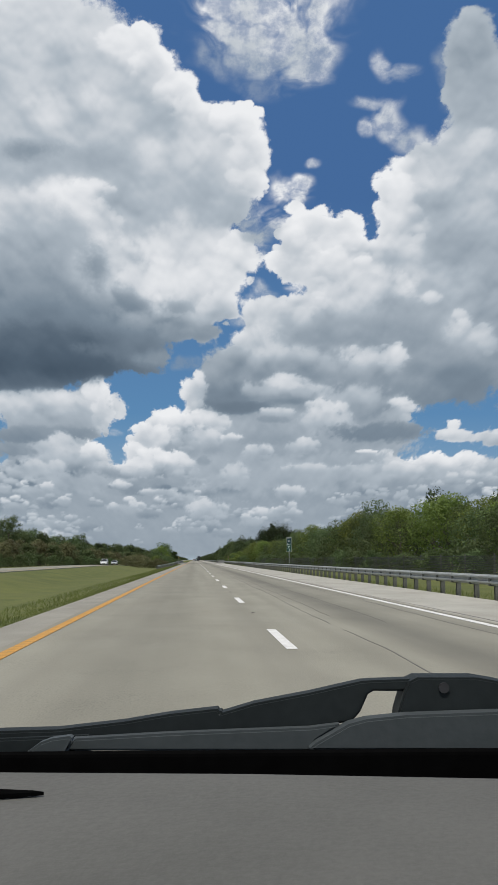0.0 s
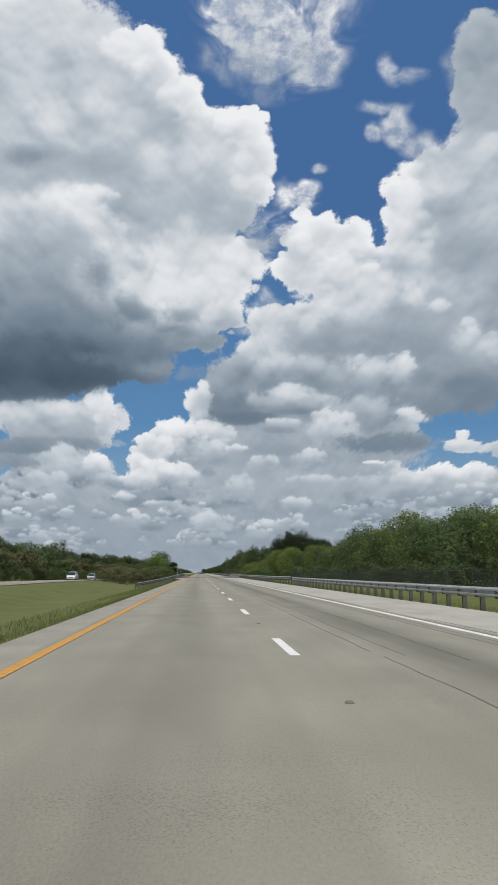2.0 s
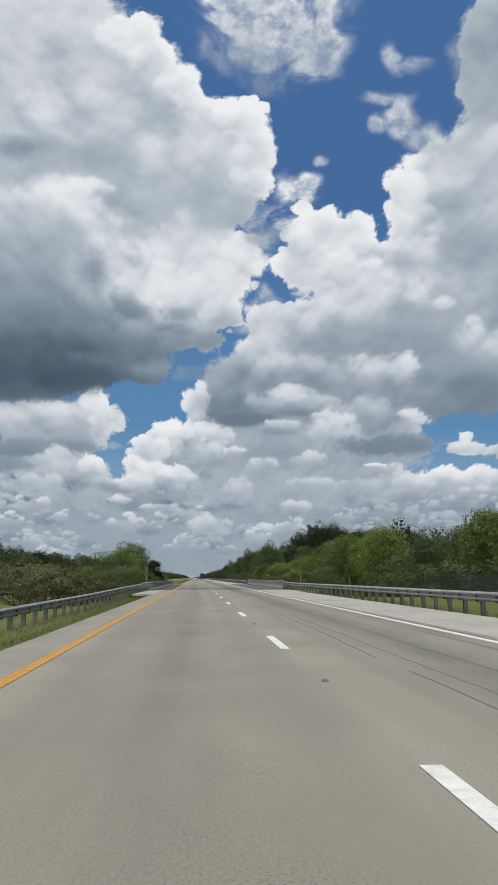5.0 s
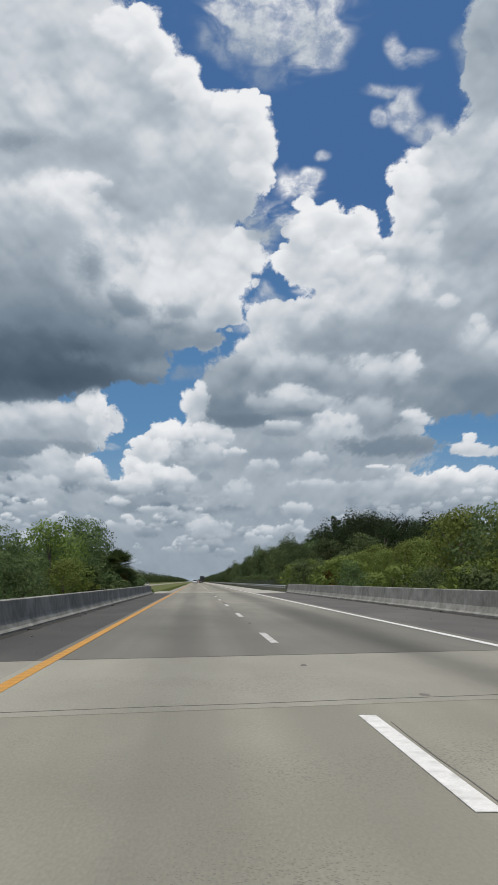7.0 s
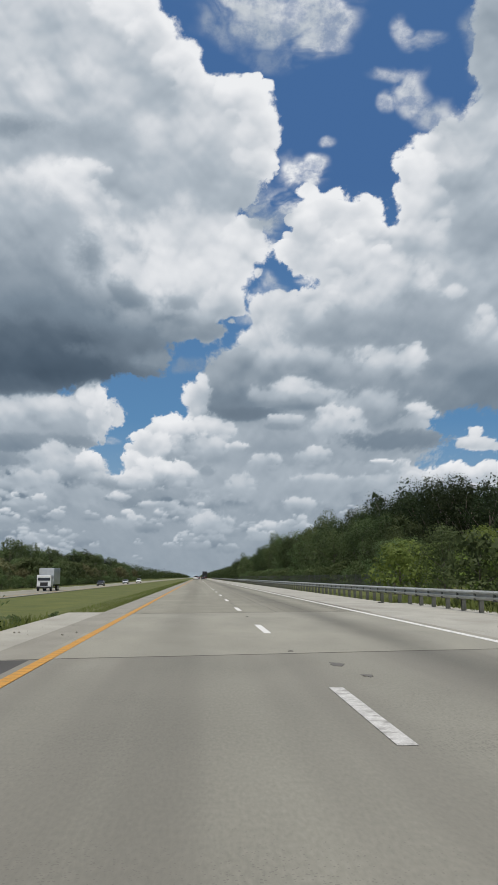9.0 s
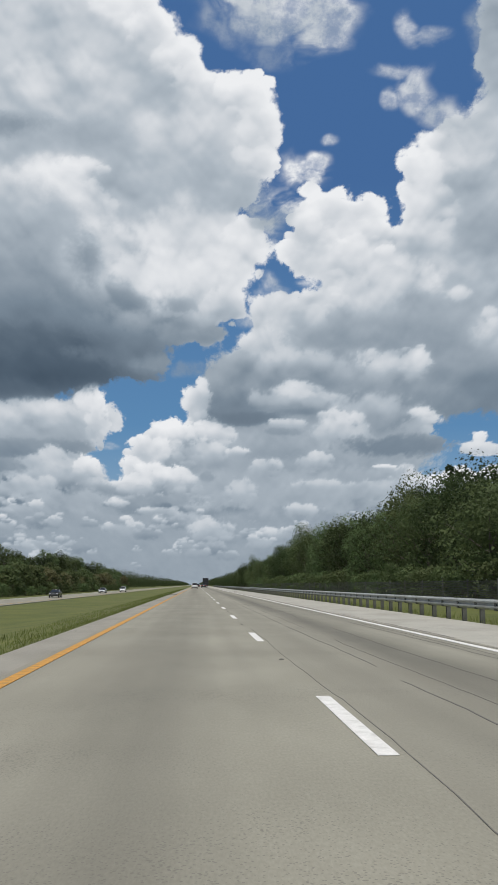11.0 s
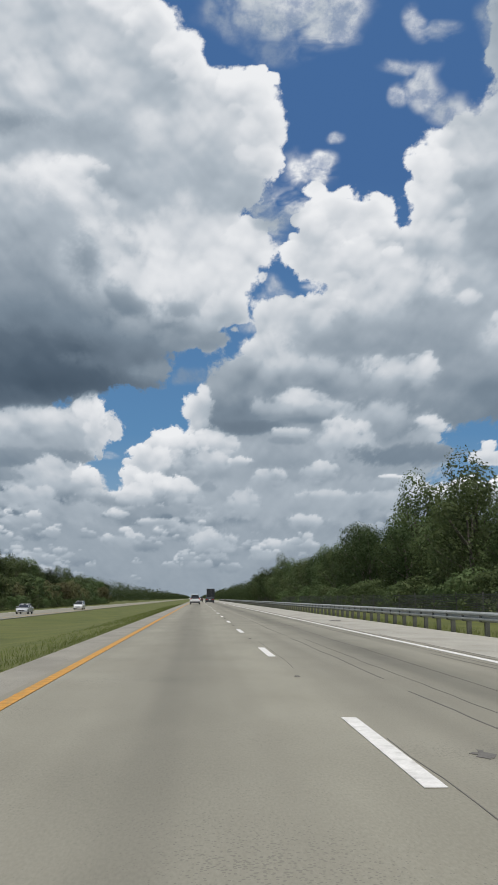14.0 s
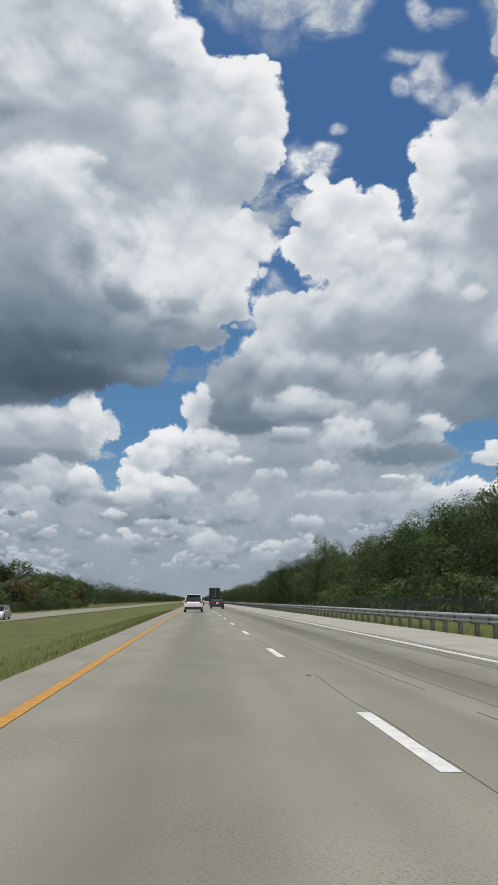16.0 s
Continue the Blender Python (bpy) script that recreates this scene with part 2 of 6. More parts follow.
def cells(u, v, seed):
    """Rounded bulges: high in the middle of scattered cells, creased between them."""
    rs = np.random.RandomState(seed)
    ox, oy = rs.rand(128, 128), rs.rand(128, 128)
    iu, iv = np.floor(u).astype(int), np.floor(v).astype(int)
    best = np.full_like(u, 9.0)
    for a in (-1, 0, 1):
        for b in (-1, 0, 1):
            p = ((iu + a) & 127, (iv + b) & 127)
            best = np.minimum(best, (iu + a + ox[p] - u) ** 2 + (iv + b + oy[p] - v) ** 2)
    return 1 - np.minimum(best, 1.0)


def billows(u, v, seed, octaves=4, gain=0.55):
    total, amount, weight = 0.0, 1.0, 0.0
    for k in range(octaves):
        total = total + amount * cells(u + 31.7 * k + 60, v + 13.1 * k + 60, seed + k)
        weight += amount
        amount *= gain
        u, v = 2.1 * (0.8 * u - 0.6 * v), 2.1 * (0.6 * u + 0.8 * v)
    return total / weight


def soften(a, n, times=2):
    """Box blur of 2n cells, repeated."""
    for k in range(times):
        wide = np.pad(a, n, mode="edge").cumsum(0).cumsum(1)
        a = (wide[2 * n:, 2 * n:] - wide[:-2 * n, 2 * n:] - wide[2 * n:, :-2 * n] + wide[:-2 * n, :-2 * n]) / (4.0 * n * n)
    return a


def far_ranks(rs):
    """Far cloud groups, scattered down to the hazy horizon: grey foot, white heads piled up at one side."""
    groups = []
    for row in range(5):
        base, big = -0.62 - 0.17 * row, 0.95 - 0.13 * row
        for j in range(13 + 3 * row):
            at, up, light = rs.uniform(-4.0, 4.3), base + rs.uniform(-0.11, 0.11), rs.uniform(0.70, 0.92)
            w, side = big * rs.uniform(0.12, 0.38), rs.uniform(-0.6, 0.6)
            group = [(at, up, w * 1.2, w * 0.42, light - 0.12, light - 0.24, 0.5)]
            for k in range(rs.randint(5, 11)):
                x, q, rise = rs.uniform(-0.95, 0.95), w * rs.uniform(0.16, 0.46), rs.rand()
                group.append((at + x * w, up + w * (0.10 + 0.85 * rise * max(0.15, 1 - (x - side) ** 2)), q, q * rs.uniform(0.6, 0.95), light + 0.07 * rise, light - 0.18, 0.18))
            groups.append((up, sorted(group, key=lambda h: -h[1])))
    groups.sort(key=lambda h: -h[0])
    return [h for up, group in groups for h in group]


def with_billows(cloud, rs):
    """Each crisp heap, followed by smaller billows on it, lower ones in front."""
    for h in cloud:
        yield h
        at, up, a, b, top, foot, soft = h
        if soft > 0.3 or min(a, b) < 0.1:
            continue
        kids = []
        for k in range(int(6 + 8 * min(a, 0.8))):
            an, far = rs.uniform(0, 2 * np.pi), rs.uniform(0.15, 0.9) ** 0.6
            q, x, y = rs.uniform(0.2, 0.42), np.cos(an) * far, np.sin(an) * far
            lit = foot + (top - foot) * ramp(np.array(y), -0.95, 0.85)
            kids.append((at + x * a, up + y * b, a * q, max(b, 0.6 * a) * q, float(min(lit + rs.uniform(0.0, 0.05), 0.97)), float(lit - rs.uniform(0.02, 0.08)), 0.33))
        yield from sorted(kids, key=lambda k: -k[1])


def sky_backdrop():
    """The cloudy sky far ahead: one glowing sheet, 3 to 4.6 km off, bent so that high clouds hang nearer than low ones."""
    nu, nv = 520, 560
    u, v = np.meshgrid(np.linspace(-3.7, 4.0, nu), np.linspace(-2.3, 5.9, nv), indexing="ij")
    # clear sky: deep blue overhead, pale near the horizon; v = -1.6 is the horizon
    k = np.clip((v + 1.6) / 6.0, 0, 1)[..., None]
    low, mid, high = np.array([0.66, 0.73, 0.78]), np.array([0.36, 0.535, 0.70]), np.array([0.270, 0.415, 0.610])
    blue = np.where(k < 0.3, low + (mid - low) * (np.clip(k / 0.3, 0, 1) ** 1.1), mid + (high - mid) * np.clip((k - 0.3) / 0.45, 0, 1))
    # the clouds' own grid: bulges shrink towards the horizon
    near = np.clip(v + 3.6, 0.4, 12) / 5.0
    cu, cv = u / near, 5.0 * np.log(near)
    du, dv = 0.34 * (fbm(cu * 1.3, cv * 1.3, 11, 4) - 0.5), 0.34 * (fbm(cu * 1.3 + 40, cv * 1.3, 31, 4) - 0.5)
    lumps = billows(cu * 3.0 + 2 * du, cv * 3.0 + 2 * dv, 51, 5, 0.68)
    lumps = (lumps - lumps.mean()) / lumps.std()
    rough = (fbm(cu * 5.0, cv * 5.0, 91, 5, False, 0.7) - 0.5) * 9
    heaps = soften(lumps, 6)
    heaps = (heaps - heaps.mean()) / heaps.std()
    torn = fbm(cu * 1.5 + 0.9 * cv + 6 * du, cv * 2.2 - 0.5 * cu + 6 * dv, 81, 5, False, 0.6)
    shade, cover, veil, known = np.full_like(u, 0.0), np.zeros_like(u), np.zeros_like(u), np.full_like(u, 1e-4)
    rs = np.random.RandomState(5)
    order = [(LOW_FILL, 0), (far_ranks(rs), 0)] + [(c, 0) for c in (BANK_FILL, EAST_BANK, EAST_BASE, CENTRE_CLOUD, MIDDLE_BANK, MIDDLE_FOOT, EAST_LOW, NORTH_TOWER)] + [(TOP_CLOUD, 1), (VEILS, 1), (WEST_CLOUDS, 0), (GREAT_FILL, 0), (GREAT_TOP, 0), (GREAT_MIDDLE, 0), (GREAT_BASE, 0), (VEILS_NEAR, 1)]
    for cloud, thin in order:
        for at, up, a, b, top, foot, soft in (cloud if thin else with_billows(cloud, rs)):
            i0, i1 = [int(q) for q in np.clip(np.searchsorted(u[:, 0], [at - a * 1.6 - 0.3, at + a * 1.6 + 0.3]), 0, nu)]
            j0, j1 = [int(q) for q in np.clip(np.searchsorted(v[0], [up - b * 1.6 - 0.3, up + b * 1.6 + 0.3]), 0, nv)]
            if i1 - i0 < 2 or j1 - j0 < 2:
                continue
            here = (slice(i0, i1), slice(j0, j1))
            size = min(a, b)
            warp = min(1.0, size * 2.2) * near[here] * (3.2 if thin else 1.0)
            x, y = (u[here] + du[here] * warp - at) / a, (v[here] + dv[here] * warp - up) / b
            r = np.sqrt(x * x + y * y)
            if thin:                                      # torn veils that let the blue through
                m = np.minimum(soft * ramp(1.25 - r, 0.0, 0.7) * ramp(torn[here] + 0.14 * (1 - r), 0.36, 0.66), 1.0)
                q = 0.85 * m
                veil[here] = np.maximum(veil[here], m)
            else:
                field = 1.04 - r + (0.10 * np.clip(0.34 / size, 0.3, 1.6)) * (0.8 * lumps[here] + 0.15 * heaps[here] + 0.5 * rough[here])
                m = ramp(field, -0.10, 0.42 if soft < 0.6 else 0.6)
                q = ramp(field, 0.0, 0.12 + soft) * (0.06 + 0.94 * ramp(y, -0.95, 0.5) if soft < 0.34 else 1.0)
                cover[here] = np.maximum(cover[here], m)
            lit = foot + (top - foot) * ramp(y + min(0.18, 0.06 / size) * heaps[here] + 0.05 * lumps[here], -0.95, 0.85)
            shade[here] = shade[here] * (1 - q) + lit * q
            known[here] = known[here] * (1 - q) + q
    cover = 0.5 * cover + 0.5 * soften(cover, 5)
    cover = np.maximum(cover, ramp(soften(cover, 8), 0.62, 0.80))      # pinholes deep inside a cloud close up
    spare = soften(known, 14) + 1e-3                      # thin fringes take the light of the cloud beside them
    tone = (shade + 0.05 * (soften(shade, 14) + 0.8e-3) / spare) / (known + 0.05)
    blur = 0.45 * ramp(v, -0.7, 0.6)
    tone = (1 - blur) * tone + blur * soften(tone, 4)
    # billows lit from above; thin rims glow, dark feet stay smooth
    relief = soften(lumps, 2, 1)
    relief = relief - np.roll(relief, -6, 1)
    light = ramp(tone, 0.5, 0.86)
    tone = tone + (0.003 + 0.009 * light) * relief + (0.004 + 0.007 * light) * heaps
    open_near = 1 - soften(np.maximum(cover, veil), 7)
    tone = tone + 0.06 * ramp(open_near, 0.02, 0.4) * light
    far = ramp(v, 0.0, -1.6)                              # distance pales the low ranks
    tone = tone * (1 - 0.5 * far) + 0.655 * 0.5 * far
    tone = np.clip(tone + 0.14 * (tone - 0.80) * ramp(v, -1.2, 0.2), 0.25, 1.0)

    def linear(c):
        c = np.asarray(c, float)
        return np.where(c <= 0.04045, c / 12.92, ((c + 0.055) / 1.055) ** 2.4)

    turn = np.array(pose(0, 0, 0, 90 + aim(349, 1029.3)[0], 0, aim(349, 1029.3)[1]).to_3x3())
    ways = np.stack([u * 0.1, v * 0.1, -np.ones_like(u)], -1) @ turn.T
    ways /= np.linalg.norm(ways, axis=-1, keepdims=True)
    el = np.degrees(np.arcsin(ways[..., 2]))
    dist = 4600 - 1250 * ramp(el, 8, 24)
    pts = ways * dist[..., None] + np.array([0.2, 287.0, EYE])
    me = bpy.data.meshes.new("backdrop")
    idx = np.arange(nu * nv).reshape(nu, nv)
    quads = np.stack([idx[:-1, :-1], idx[:-1, 1:], idx[1:, 1:], idx[1:, :-1]], -1).reshape(-1, 4)
    me.vertices.add(nu * nv)
    me.vertices.foreach_set("co", pts.reshape(-1).astype(np.float32))
    me.loops.add(quads.size)
    me.loops.foreach_set("vertex_index", quads.reshape(-1).astype(np.int32))
    me.polygons.add(len(quads))
    me.polygons.foreach_set("loop_start", np.arange(0, quads.size, 4, dtype=np.int32))
    me.polygons.foreach_set("loop_total", np.full(len(quads), 4, dtype=np.int32))
    me.update()
    ones = np.ones_like(u)
    for name, layers in (("clear", [*np.moveaxis(linear(blue), -1, 0), ones]), ("heap", [cover, tone, veil, ones]), ("drift", [cu, cv, 0 * ones, ones])):
        tint = me.color_attributes.new(name, "FLOAT_COLOR", "POINT")
        tint.data.foreach_set("color", np.stack(layers, -1).reshape(-1).astype(np.float32))
    m = bpy.data.materials.new("cloudy_sky")
    m.use_nodes = True
    nt = m.node_tree
    nt.nodes.clear()
    n, lk = nt.nodes, nt.links

    def named(name):
        at = n.new("ShaderNodeAttribute")
        at.attribute_name = name
        return at.outputs["Color"]

    def grain(scale, detail, rough):
        t = n.new("ShaderNodeTexNoise")
        t.inputs["Scale"].default_value, t.inputs["Detail"].default_value, t.inputs["Roughness"].default_value = scale, detail, rough
        lk.new(drift, t.inputs["Vector"])
        return t.outputs[0]

    def mad(a, b, c):
        """a * b + c, each a socket or a number."""
        t = n.new("ShaderNodeMath")
        t.operation = "MULTIPLY_ADD"
        for q, s in zip((a, b, c), t.inputs):
            if isinstance(q, (int, float)):
                s.default_value = q
            else:
                lk.new(q, s)
        return t.outputs[0]

    def smooth(a, lo, hi):
        t = n.new("ShaderNodeMapRange")
        t.interpolation_type = "SMOOTHSTEP"
        t.inputs[1].default_value, t.inputs[2].default_value = lo, hi
        lk.new(a, t.inputs[0])
        return t.outputs[0]

    drift, parts = named("drift"), n.new("ShaderNodeSeparateColor")
    lk.new(named("heap"), parts.inputs[0])
    edge, wool = grain(7.5, 8, 0.74), grain(2.2, 6, 0.55)
    solid = smooth(mad(edge, 1.6, mad(parts.outputs[0], 1.3, -0.88)), 0.20, 0.84)
    thin = mad(mad(smooth(grain(6.0, 7, 0.66), 0.34, 0.64), 0.58, 0.42), parts.outputs[2], 0.0)
    most = n.new("ShaderNodeMath")
    most.operation = "MAXIMUM"
    lk.new(solid, most.inputs[0])
    lk.new(thin, most.inputs[1])
    bright = mad(smooth(parts.outputs[1], 0.45, 0.9), 0.07, 0.03)
    tone_out = mad(mad(wool, 1.0, -0.5), bright, mad(mad(edge, 1.0, -0.5), 0.03, parts.outputs[1]))
    r = n.new("ShaderNodeValToRGB")
    cr = r.color_ramp
    stops = ((0.25, (0.245, 0.305, 0.365)), (0.36, (0.318, 0.378, 0.438)), (0.55, (0.475, 0.533, 0.588)), (0.75, (0.682, 0.722, 0.760)), (0.9, (0.852, 0.866, 0.884)), (1.0, (0.93, 0.936, 0.945)))
    for i, (at, c) in enumerate(stops):
        stop = cr.elements[0] if i == 0 else cr.elements[-1] if i == len(stops) - 1 else cr.elements.new(at)
        stop.position, stop.color = at, (*[float(q) for q in linear(c)], 1)
    lk.new(tone_out, r.inputs[0])
    mx, em, out = n.new("ShaderNodeMix"), n.new("ShaderNodeEmission"), n.new("ShaderNodeOutputMaterial")
    mx.data_type = "RGBA"
    lk.new(most.outputs[0], mx.inputs[0])
    lk.new(named("clear"), mx.inputs[6])
    lk.new(r.outputs[0], mx.inputs[7])
    lk.new(mx.outputs[2], em.inputs[0])
    lk.new(em.outputs[0], out.inputs[0])
    m.cycles.emission_sampling = "NONE"
    me.materials.append(m)
    return tagged(new("backdrop", me), "blue summer sky with heaped white and grey cumulus clouds", "sky", kind="structure")


sky_backdrop()


# ---- materials ----
def material(name, dark, light, rough=0.8, scale=3.0, fine=40.0, bump=0.2, metal=0.0, spread=0.0, stretch=(1, 1, 1), stain=None, stain_scale=0.4, stain_amount=0.5, spec=0.5, streak=None, streak_amount=0.0, speck=None, bands=(), darkening=None):
    """Two-scale mottled surface. spread: how much whole objects differ; stain: a second colour in large worn patches;
    bands: (x, half-width, amount) of oil and rubber along a lane; darkening: (y where it is full, y where it has gone,
    amount)."""
    m = bpy.data.materials.new(name)
    m.use_nodes = True
    nt = m.node_tree
    n, lk = nt.nodes, nt.links
    b = n["Principled BSDF"]
    co = n.new("ShaderNodeTexCoord")
    mp = n.new("ShaderNodeMapping")
    mp.inputs["Scale"].default_value = stretch
    lk.new(co.outputs["Object"], mp.inputs[0])
    a, f = n.new("ShaderNodeTexNoise"), n.new("ShaderNodeTexNoise")
    a.inputs["Scale"].default_value, a.inputs["Detail"].default_value = scale, 5
    f.inputs["Scale"].default_value, f.inputs["Detail"].default_value = fine, 3
    for t in (a, f):
        lk.new(mp.outputs[0], t.inputs["Vector"])
    mixf = n.new("ShaderNodeMath")
    mixf.operation = "MULTIPLY_ADD"
    mixf.inputs[1].default_value = 0.45
    lk.new(f.outputs[0], mixf.inputs[0])
    half = n.new("ShaderNodeMath")
    half.operation = "MULTIPLY"
    half.inputs[1].default_value = 0.55
    lk.new(a.outputs[0], half.inputs[0])
    lk.new(half.outputs[0], mixf.inputs[2])
    r = n.new("ShaderNodeValToRGB")
    r.color_ramp.elements[0].position, r.color_ramp.elements[1].position = 0.34, 0.66
    r.color_ramp.elements[0].color, r.color_ramp.elements[1].color = (*dark, 1), (*light, 1)
    lk.new(mixf.outputs[0], r.inputs[0])
    col = r.outputs[0]
    if stain:
        s = n.new("ShaderNodeTexNoise")
        s.inputs["Scale"].default_value, s.inputs["Detail"].default_value = stain_scale, 6
        lk.new(mp.outputs[0], s.inputs["Vector"])
        sr = n.new("ShaderNodeValToRGB")
        sr.color_ramp.elements[0].position, sr.color_ramp.elements[1].position = 0.5, 0.68
        lk.new(s.outputs[0], sr.inputs[0])
        mul = n.new("ShaderNodeMath")
        mul.operation = "MULTIPLY"
        mul.inputs[1].default_value = stain_amount
        lk.new(sr.outputs[0], mul.inputs[0])
        mx = n.new("ShaderNodeMix")
        mx.data_type = "RGBA"
        lk.new(mul.outputs[0], mx.inputs[0])
        lk.new(col, mx.inputs[6])
        mx.inputs[7].default_value = (*stain, 1)
        col = mx.outputs[2]
    if speck:                                             # exposed aggregate, thicker in worn places
        v, g = n.new("ShaderNodeTexVoronoi"), n.new("ShaderNodeTexNoise")
        v.inputs["Scale"].default_value, g.inputs["Scale"].default_value = 40, 0.5
        lk.new(co.outputs["Object"], v.inputs["Vector"])
        lk.new(co.outputs["Object"], g.inputs["Vector"])
        th = n.new("ShaderNodeMapRange")
        th.inputs[1].default_value, th.inputs[2].default_value, th.inputs[3].default_value, th.inputs[4].default_value = 0.38, 0.68, 0.06, 0.40
        lk.new(g.outputs[0], th.inputs[0])
        less = n.new("ShaderNodeMath")
        less.operation = "LESS_THAN"
        lk.new(v.outputs["Distance"], less.inputs[0])
        lk.new(th.outputs[0], less.inputs[1])
        sm2 = n.new("ShaderNodeMath")
        sm2.operation = "MULTIPLY"
        sm2.inputs[1].default_value = 0.5
        lk.new(less.outputs[0], sm2.inputs[0])
        mx = n.new("ShaderNodeMix")
        mx.data_type = "RGBA"
        lk.new(sm2.outputs[0], mx.inputs[0])
        lk.new(col, mx.inputs[6])
        mx.inputs[7].default_value = (*speck, 1)
        col = mx.outputs[2]
    if streak:                                            # long polished and oily bands along the lanes
        sm = n.new("ShaderNodeMapping")
        sm.inputs["Scale"].default_value = (1.05, 0.012, 1)
        lk.new(co.outputs["Object"], sm.inputs[0])
        s = n.new("ShaderNodeTexNoise")
        s.inputs["Scale"].default_value, s.inputs["Detail"].default_value = 1.0, 2.5
        lk.new(sm.outputs[0], s.inputs["Vector"])
        sr = n.new("ShaderNodeMapRange")
        sr.inputs[1].default_value, sr.inputs[2].default_value, sr.inputs[4].default_value = 0.42, 0.62, streak_amount
        lk.new(s.outputs[0], sr.inputs[0])
        mx = n.new("ShaderNodeMix")
        mx.data_type = "RGBA"
        lk.new(sr.outputs[0], mx.inputs[0])
        lk.new(col, mx.inputs[6])
        mx.inputs[7].default_value = (*streak, 1)
        col = mx.outputs[2]
    if bands or darkening:                                    # oil and rubber worn in along the lanes, a darker stretch along the deck
        xyz, along = n.new("ShaderNodeSeparateXYZ"), n.new("ShaderNodeTexNoise")
        lk.new(co.outputs["Object"], xyz.inputs[0])
        low = n.new("ShaderNodeMapping")
        low.inputs["Scale"].default_value = (0.9, 0.05, 1)
        lk.new(co.outputs["Object"], low.inputs[0])
        along.inputs["Scale"].default_value, along.inputs["Detail"].default_value = 1.0, 5
        lk.new(low.outputs[0], along.inputs["Vector"])

        def op(kind, a, b):
            t = n.new("ShaderNodeMath")
            t.operation = kind
            for q, socket in zip((a, b), t.inputs):
                if isinstance(q, (int, float)):
                    socket.default_value = q
                else:
                    lk.new(q, socket)
            return t.outputs[0]

        def fade(a, far, near, full):
            t = n.new("ShaderNodeMapRange")
            t.interpolation_type = "SMOOTHSTEP"
            t.inputs[1].default_value, t.inputs[2].default_value, t.inputs[3].default_value, t.inputs[4].default_value = far, near, 0.0, full
            lk.new(a, t.inputs[0])
            return t.outputs[0]

        uneven = op("ADD", along.outputs[0], 0.5)
        worn = None
        for x, half, amount in bands:
            away = op("ABSOLUTE", op("SUBTRACT", op("ADD", xyz.outputs[0], op("MULTIPLY", along.outputs[0], 0.4)), x + 0.2), 0.0)
            one = op("MULTIPLY", op("SUBTRACT", amount, fade(away, 0.0, half, amount)), uneven)
            worn = one if worn is None else op("ADD", worn, one)
        # colour darkest before the first y, plain again past the second
        if darkening:
            far, near, amount = darkening
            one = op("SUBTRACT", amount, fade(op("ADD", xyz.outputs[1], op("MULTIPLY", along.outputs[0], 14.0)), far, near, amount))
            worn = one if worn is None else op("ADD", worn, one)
        dim = n.new("ShaderNodeVectorMath")
        dim.operation = "SCALE"
        lk.new(col, dim.inputs[0])
        lk.new(op("SUBTRACT", 1.0, worn), dim.inputs[3])
        col = dim.outputs[0]
    if spread:
        oi, hs = n.new("ShaderNodeObjectInfo"), n.new("ShaderNodeHueSaturation")
        ma = n.new("ShaderNodeMapRange")
        ma.inputs[3].default_value, ma.inputs[4].default_value = 1 - spread, 1 + spread
        lk.new(oi.outputs["Random"], ma.inputs[0])
        lk.new(ma.outputs[0], hs.inputs["Value"])
        mh = n.new("ShaderNodeMapRange")
        mh.inputs[3].default_value, mh.inputs[4].default_value = 0.515, 0.48
        lk.new(oi.outputs["Random"], mh.inputs[0])
        lk.new(mh.outputs[0], hs.inputs["Hue"])
        lk.new(col, hs.inputs["Color"])
        col = hs.outputs[0]
    lk.new(col, b.inputs["Base Color"])
    b.inputs["Roughness"].default_value, b.inputs["Metallic"].default_value = rough, metal
    b.inputs["Specular IOR Level"].default_value = spec
    if bump:
        bp = n.new("ShaderNodeBump")
        bp.inputs["Strength"].default_value, bp.inputs["Distance"].default_value = bump, 0.02
        lk.new(mixf.outputs[0], bp.inputs["Height"])
        lk.new(bp.outputs[0], b.inputs["Normal"])
    return m


